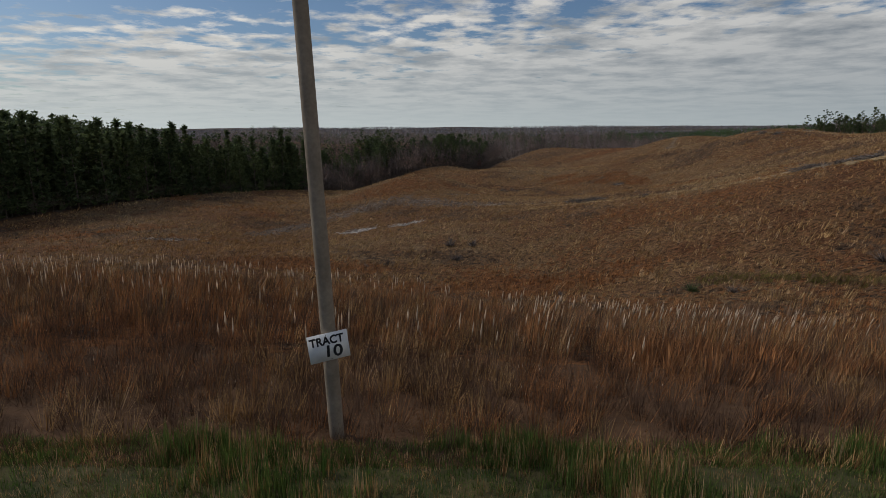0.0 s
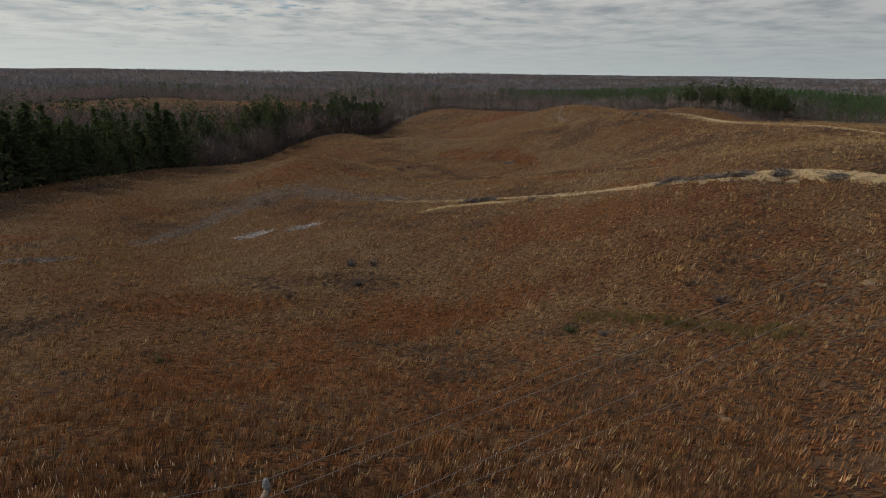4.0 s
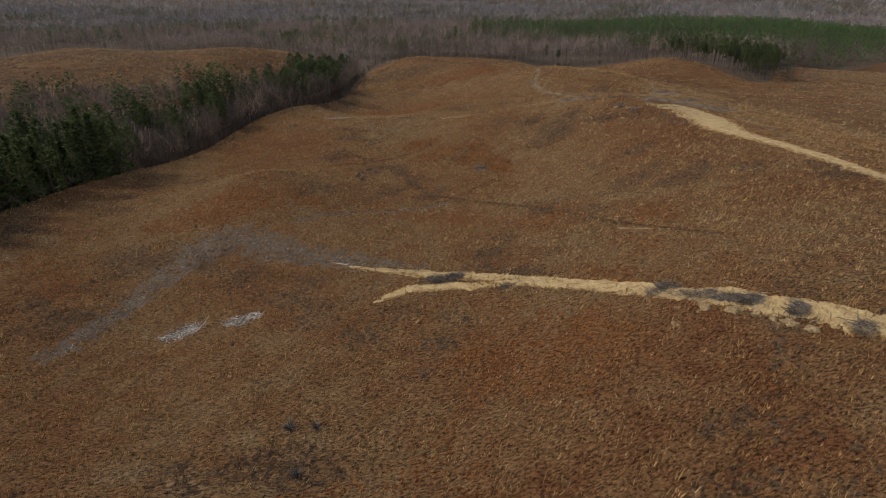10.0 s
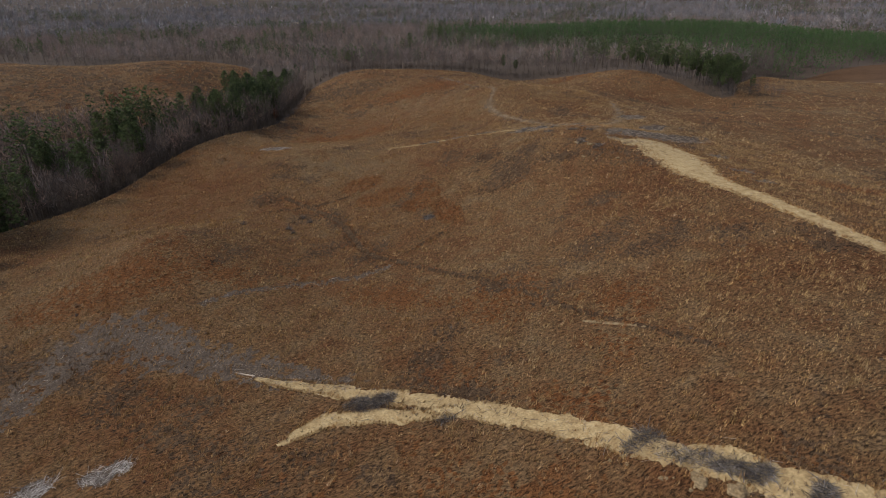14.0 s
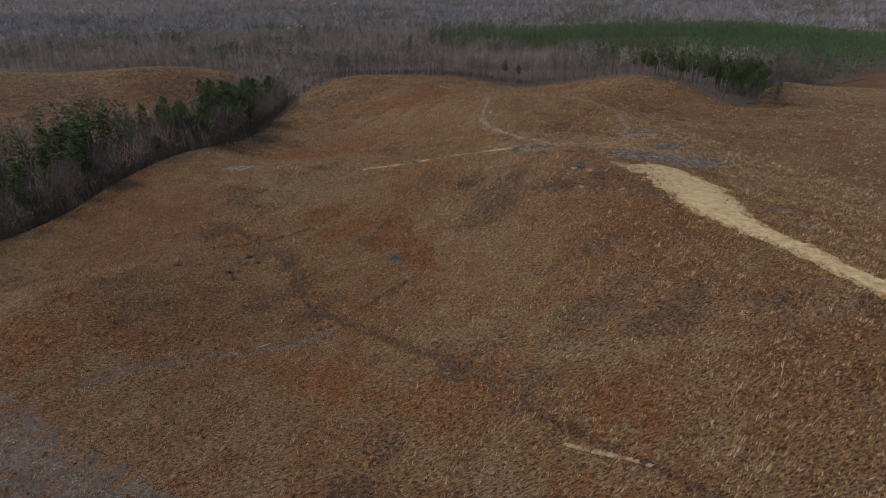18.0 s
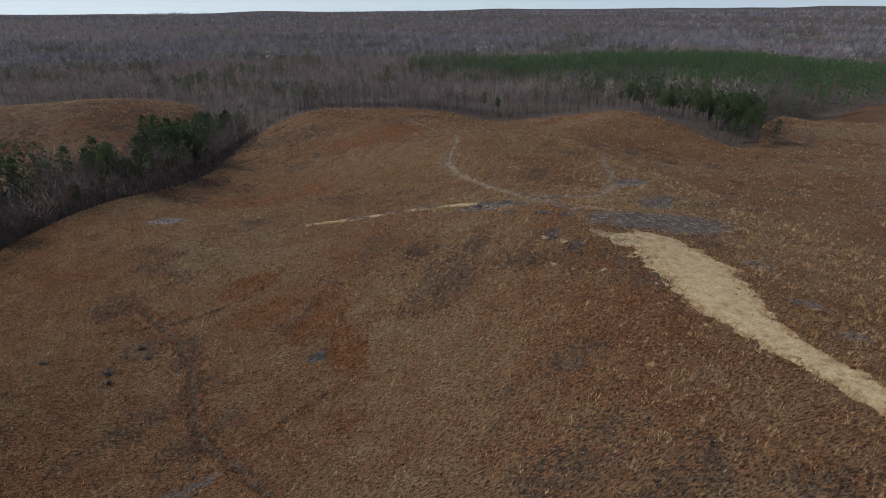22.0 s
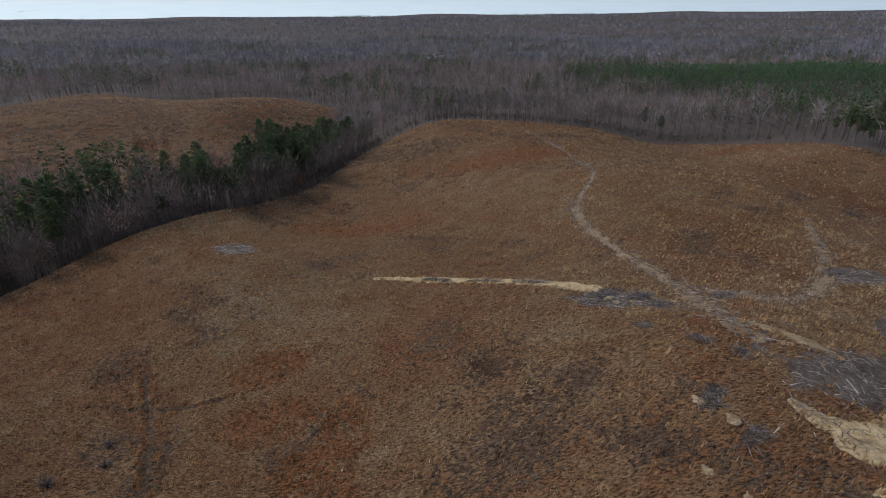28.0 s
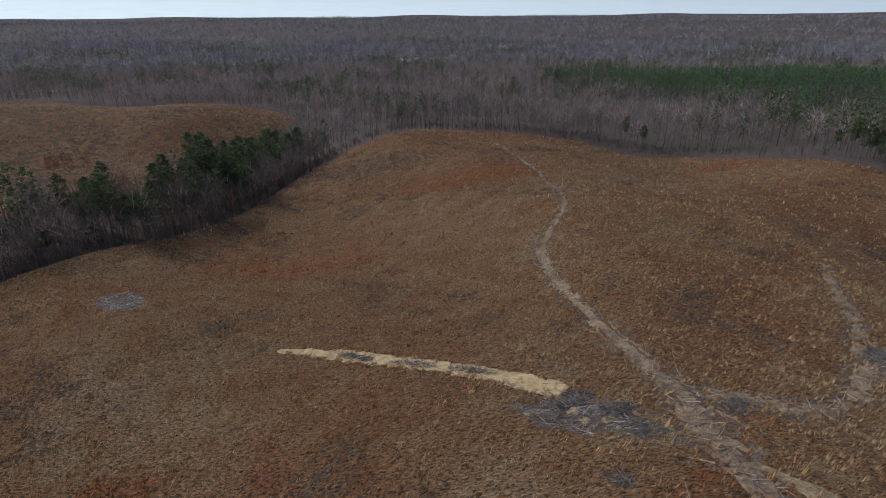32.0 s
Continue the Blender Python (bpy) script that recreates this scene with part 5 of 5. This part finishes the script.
def brush_pile(x, y, ra, rb, an, high, n, label):
    base = tagged(new("brush_pile"), label, "brush pile", "brush piles")
    z = ground_at(x, y)
    base.location = (x, y, z)
    place = oval(0, 0, ra, rb, an)
    pieces = []
    for _ in range(int(n * 2.6)):
        px, py = place(rng)
        u = 1 - min(1, math.hypot(px / ra, py / rb)) * 0.8
        l, az = 0.35 + 1.0 * rng.random(), rng.random() * 6.283
        a = np.array([px, py, ground_at(x + px, y + py) - z + 0.02 + high * u * rng.random()])
        b = a + np.array([math.cos(az) * l, math.sin(az) * l, (rng.random() - 0.25) * l * 0.7])
        b[2] = max(b[2], ground_at(x + b[0], y + b[1]) - z + 0.05)
        w = 0.012 + 0.022 * rng.random()
        pieces.append(prism(a, b, w, w * 0.4))
    part("tangle", merge(pieces[::2] + pieces[1::4]), M_BRUSH, base)
    part("top_layer", merge(pieces[3::4]), M_STICK, base, "paler weathered sticks on the heap")
    for _ in range(4):
        px, py = place(rng)
        az, l = rng.random() * 6.283, 1.6 + 1.5 * rng.random()
        zz = ground_at(x + px, y + py) - z + 0.15 + high * 0.4 * rng.random()
        part("limb", prism((px, py, zz), (px + math.cos(az) * l, py + math.sin(az) * l, zz + 0.3), 0.06, 0.035, 6), M_BRUSH, base)
    return base


PILES = [(70.2, 88.6, 2.4, 1.0, -0.8, 0.9, 260), (33, 125.2, 2.6, 1.3, 0.1, 1.0, 260), (121, 251, 2.4, 1.5, -0.4, 1.0, 240), (129.5, 221, 1.6, 1.0, 1.2, 0.7, 120), (126, 226, 2.2, 1.0, 2.0, 0.6, 150), (120.5, 233, 1.8, 0.9, 2.2, 0.5, 110), (158, 190, 3.0, 1.4, -1.0, 0.7, 200), (150, 171, 3.0, 1.2, -0.9, 0.7, 180), (146, 160, 2.4, 1.2, -0.8, 0.6, 140), (31, 126.4, 2.2, 1.5, 0.2, 1.0, 260), (35, 125.6, 2.4, 1.6, 0.0, 1.1, 300), (43.3, 116, 1.6, 0.9, 0.3, 0.6, 90), (65.8, 98, 2.2, 1.0, -0.9, 0.7, 150), (68.0, 92.0, 5.0, 1.3, -0.85, 0.55, 420), (63.6, 97.5, 2.4, 1.0, 0.2, 0.5, 160), (72.1, 86.6, 1.6, 1.3, 0.2, 1.1, 220), (75.6, 81.7, 1.7, 1.3, 0.3, 1.1, 220), (80, 75, 1.8, 1.2, 0, 0.8, 160),
         (118.6, 249.5, 2.0, 1.2, 0.4, 1.0, 220), (124.7, 247, 3.0, 1.8, 0.1, 1.2, 320), (127, 241, 2.4, 1.4, 0.5, 0.7, 160), (122, 213, 2.6, 1.4, 0.9, 0.9, 200), (124, 206, 2.2, 1.2, 0.6, 0.7, 150), (141, 247, 3.0, 1.6, 0.7, 0.6, 260), (107, 263, 4.6, 0.9, -0.55, 0.5, 260), (97.5, 269, 5.0, 0.9, -0.6, 0.5, 260), (85, 277.2, 2.6, 0.9, -0.5, 0.6, 140), (88.5, 274.6, 1.6, 0.8, -0.5, 0.5, 100), (67, 208.6, 1.8, 1.4, 0, 0.7, 160), (171, 260, 2.6, 1.5, 0.4, 0.8, 200)]
for p in PILES:
    brush_pile(*p, "heap of dark grey weathered branches pushed up beside the track")


def log_at(x, y, length, radius, az):
    a, b = ground_at(x, y), ground_at(x + math.cos(az) * length, y + math.sin(az) * length)
    slope = math.atan2(b - a, length)
    ob = tagged(new("log", mesh_of("log", *moved(lathe([(radius * 0.96, 0), (radius, 0.02), (radius * 0.9, length * 0.5), (radius * 0.72, length - 0.02), (radius * 0.68, length)], 8), pose(0, 0, 0, 0, 90)), [M_STICK], smooth=False)),
                "fallen weathered grey log lying in the grass", "log", "scattered logs")
    ob.matrix_basis = Matrix.Translation((x, y, a + radius * 0.8 + 0.06)) @ pose(0, 0, 0, 0, 0, math.degrees(az)) @ pose(0, 0, 0, 0, -math.degrees(slope), 0)
    part("cut_end", moved(lathe([(radius * 0.9, 0), (radius * 0.85, 0.004)], 8), pose(-0.004, 0, 0, 0, -90)), M_CLOD, ob, "pale sawn end")
    return ob


LOG_SPOTS = [(121, 216, 3.4, 2.1), (122.5, 212, 2.6, 1.2), (124, 209, 3.8, 1.9), (126, 206, 2.2, 0.6), (136, 255, 4.2, 2.4), (138, 252, 3.6, 2.2), (140, 248, 4.4, 2.6), (139, 243, 3.2, 2.0), (143, 219, 3.5, 0.3), (150, 214, 4.0, 0.9), (154, 211, 3.0, 2.2), (140, 212, 3.0, 1.4), (151, 172, 3.2, 1.8), (162, 189, 2.6, 0.4), (28, 309, 2.4, 2.4), (24, 311, 2.0, 1.0), (33, 304, 2.2, 0.5), (14, 143, 4.5, 2.5), (12, 146, 2.4, 2.7), (45, 179, 3.5, 0.6), (32, 181, 3.0, 0.3), (119, 248, 2.6, 0.2), (128, 238, 3.0, 0.9), (131, 234, 2.6, 2.6), (172, 256, 2.8, 1.9), (181, 281, 2.4, 1.1)]
for lx, ly, ll, la in LOG_SPOTS:
    log_at(lx, ly, ll, 0.09 + 0.05 * rng.random(), la)


# ---- clods and mounds of pushed-up dirt ----
def lump(r, size, flat):
    bm = bmesh.new()
    bmesh.ops.create_icosphere(bm, subdivisions=3, radius=size)
    o = Vector(r.random(3) * 50)
    for v in bm.verts:
        n = 0.6 * noise.fractal(v.co / size * 1.2 + o, 1.0, 2.1, 4) + 0.3 * noise.fractal(v.co / size * 4.5 + o, 0.8, 2.1, 3)
        v.co *= 1 + n
        v.co.z *= flat
    bm.verts.index_update()
    return to_arrays(bm)


lumps = [mesh_of("dirt_clod", *lump(rng, 0.5, 0.55), [M_CLOD]) for _ in range(5)]


def clod(x, y, size):
    ob = tagged(new("dirt_clod", lumps[rng.integers(0, 5)]), "pale lumpy clod of pushed-up sandy clay", "dirt clod", "clods along the tracks")
    ob.matrix_basis = pose(x, y, ground_at(x, y) - 0.02 * size, 0, 0, rng.random() * 360) @ Matrix.Diagonal((size, size * rng.uniform(0.7, 1.1), size * rng.uniform(0.7, 1.0), 1))
    return ob


for cx0, cy0, s in ((66.3, 89.2, 2.6), (68.9, 86.0, 2.2), (60.5, 87.9, 1.2), (73.0, 79.8, 2.2), (70.8, 83.6, 1.6), (71.8, 81.6, 1.5), (74.5, 77.6, 1.9), (57, 52, 1.3), (61.3, 49.8, 1.6), (28.8, 31.8, 1.0), (33.8, 50.8, 0.9), (120, 199, 1.3), (124.5, 195, 1.6), (117.5, 203, 1.5), (123, 209, 2.0), (120.5, 213, 1.7), (117, 252, 2.2), (119.5, 247.5, 1.8), (126.5, 180, 1.2), (128.5, 171, 1.0), (130, 160, 0.9)):
    clod(cx0, cy0, s)
q = resample(MAIN_TRACK, 1.0)
for _ in range(30):
    p = q[rng.integers(18, len(q) - 6)]
    clod(p[0] - 1.5 - p[2] * 0.30 + rng.normal() * 0.6, p[1] - p[2] * 0.35 + rng.normal() * 0.6, rng.uniform(0.35, 0.9))
for _ in range(40):
    u = rng.random()
    clod(np.interp(u, [0, 0.5, 1], [160, 154.5, 146]) + rng.normal() * 1.2, np.interp(u, [0, 0.5, 1], [196, 180, 160]) + rng.normal() * 1.2, rng.uniform(0.5, 1.4))
q = resample(BERM_TRACK, 1.0)
for _ in range(34):
    p = q[rng.integers(4, len(q))]
    clod(p[0] + rng.normal() * 0.7, p[1] - p[2] * 0.42 + rng.normal() * 0.4, rng.uniform(0.4, 1.1))
for _ in range(12):
    clod(123 + rng.normal() * 4, 246 + rng.normal() * 3, rng.uniform(0.5, 1.5))

# ---- shrubs and saplings in the field ----
shrub_kinds = []
for k in range(4):
    n = 130
    w = rng.normal(size=(n, 3))
    w /= np.linalg.norm(w, axis=1)[:, None]
    w[:, 2] = np.abs(w[:, 2]) + 0.35
    p0 = w * 0.12 * rng.random((n, 1))
    shrub_kinds.append(mesh_of("shrub", *slivers(p0, w * (0.5 + 0.5 * rng.random((n, 1))), np.full(n, 0.05), rng), [M_BRUSH if k < 3 else M_NEEDLE]))


def shrub(x, y, size, kind):
    ob = tagged(new("shrub", shrub_kinds[kind]), "small dark evergreen shrub in the grass" if kind == 3 else "leafless dark brown shrub in the dry grass", "shrub", "shrubs in the field")
    ob.matrix_basis = pose(x, y, ground_at(x, y) - 0.05, 0, 0, rng.random() * 360) @ Matrix.Scale(size, 4)


for sx, sy, s, k in ((45.3, 54.4, 1.7, 0), (1.1, 93, 1.9, 1), (5, 92, 1.6, 2), (-19.6, 55, 1.2, 3), (2.1, 84.4, 1.7, 0), (-8.4, 80.6, 1.4, 1), (27, 57, 1.5, 3), (30, 54, 1.2, 0), (24, 222, 2.2, 1), (29, 231, 2.0, 2), (25, 218, 1.8, 0), (31, 226, 1.6, 1), (10, 229, 1.8, 2)):
    shrub(sx, sy, s, k)
x, y = spots(100, -50, 180, 45, 330, rng)
k = in_field(x, y) & ~on_bare(x, y)
for sx, sy in zip(x[k], y[k]):
    shrub(sx, sy, rng.uniform(0.5, 0.95), int(rng.integers(0, 3)))
for _ in range(26):
    sx, sy = rng.normal(205, 10), rng.normal(428, 22)
    copy_thing(bare_trees[int(rng.integers(0, 4))], pose(sx, sy, ground_at(sx, sy), 0, 0, rng.random() * 360) @ Matrix.Scale(rng.uniform(0.22, 0.4), 4))
for _ in range(14):
    sx, sy = rng.normal(292, 8), rng.normal(298, 7)
    copy_thing(bare_trees[int(rng.integers(0, 4))], pose(sx, sy, ground_at(sx, sy), 0, 0, rng.random() * 360) @ Matrix.Scale(rng.uniform(0.3, 0.5), 4))


# ---- farmhouses by the clearing, far off ----
def farmhouse(x, y, turn, w, d, h, wall, label):
    base = tagged(new("farmhouse"), label, "house", "farmhouses by the far clearing")
    base.matrix_basis = pose(x, y, ground_at(x, y) + 1.0, 0, 0, turn)
    part("wall", moved(box(w, d, h), Matrix.Translation((0, 0, h / 2 - 0.8))), wall, base)
    v = np.array([(sx * (w / 2 + 0.4), sy, z) for sx in (-1, 1) for sy, z in ((-d / 2 - 0.5, h - 1.0), (d / 2 + 0.5, h - 1.0), (0, h + d * 0.28))])
    part("roof", (v, np.array([(0, 1, 4), (0, 4, 3), (1, 2, 5), (1, 5, 4), (2, 0, 3), (2, 3, 5), (0, 2, 1), (3, 4, 5)])), M_STEEL, base, "grey metal roof")
    for k in (-0.3, 0.0, 0.3):
        part("window", moved(box(0.9, 0.08, 1.3), Matrix.Translation((k * w, -d / 2 - 0.04, h * 0.35))), M_INK, base)


farmhouse(72, 1195, 20, 14, 9, 5.5, M_SIGN, "small white farmhouse with a grey roof by the far clearing")
farmhouse(92, 1240, -15, 11, 8, 4.5, M_PLUME, "small pale outbuilding with a grey roof by the far clearing")
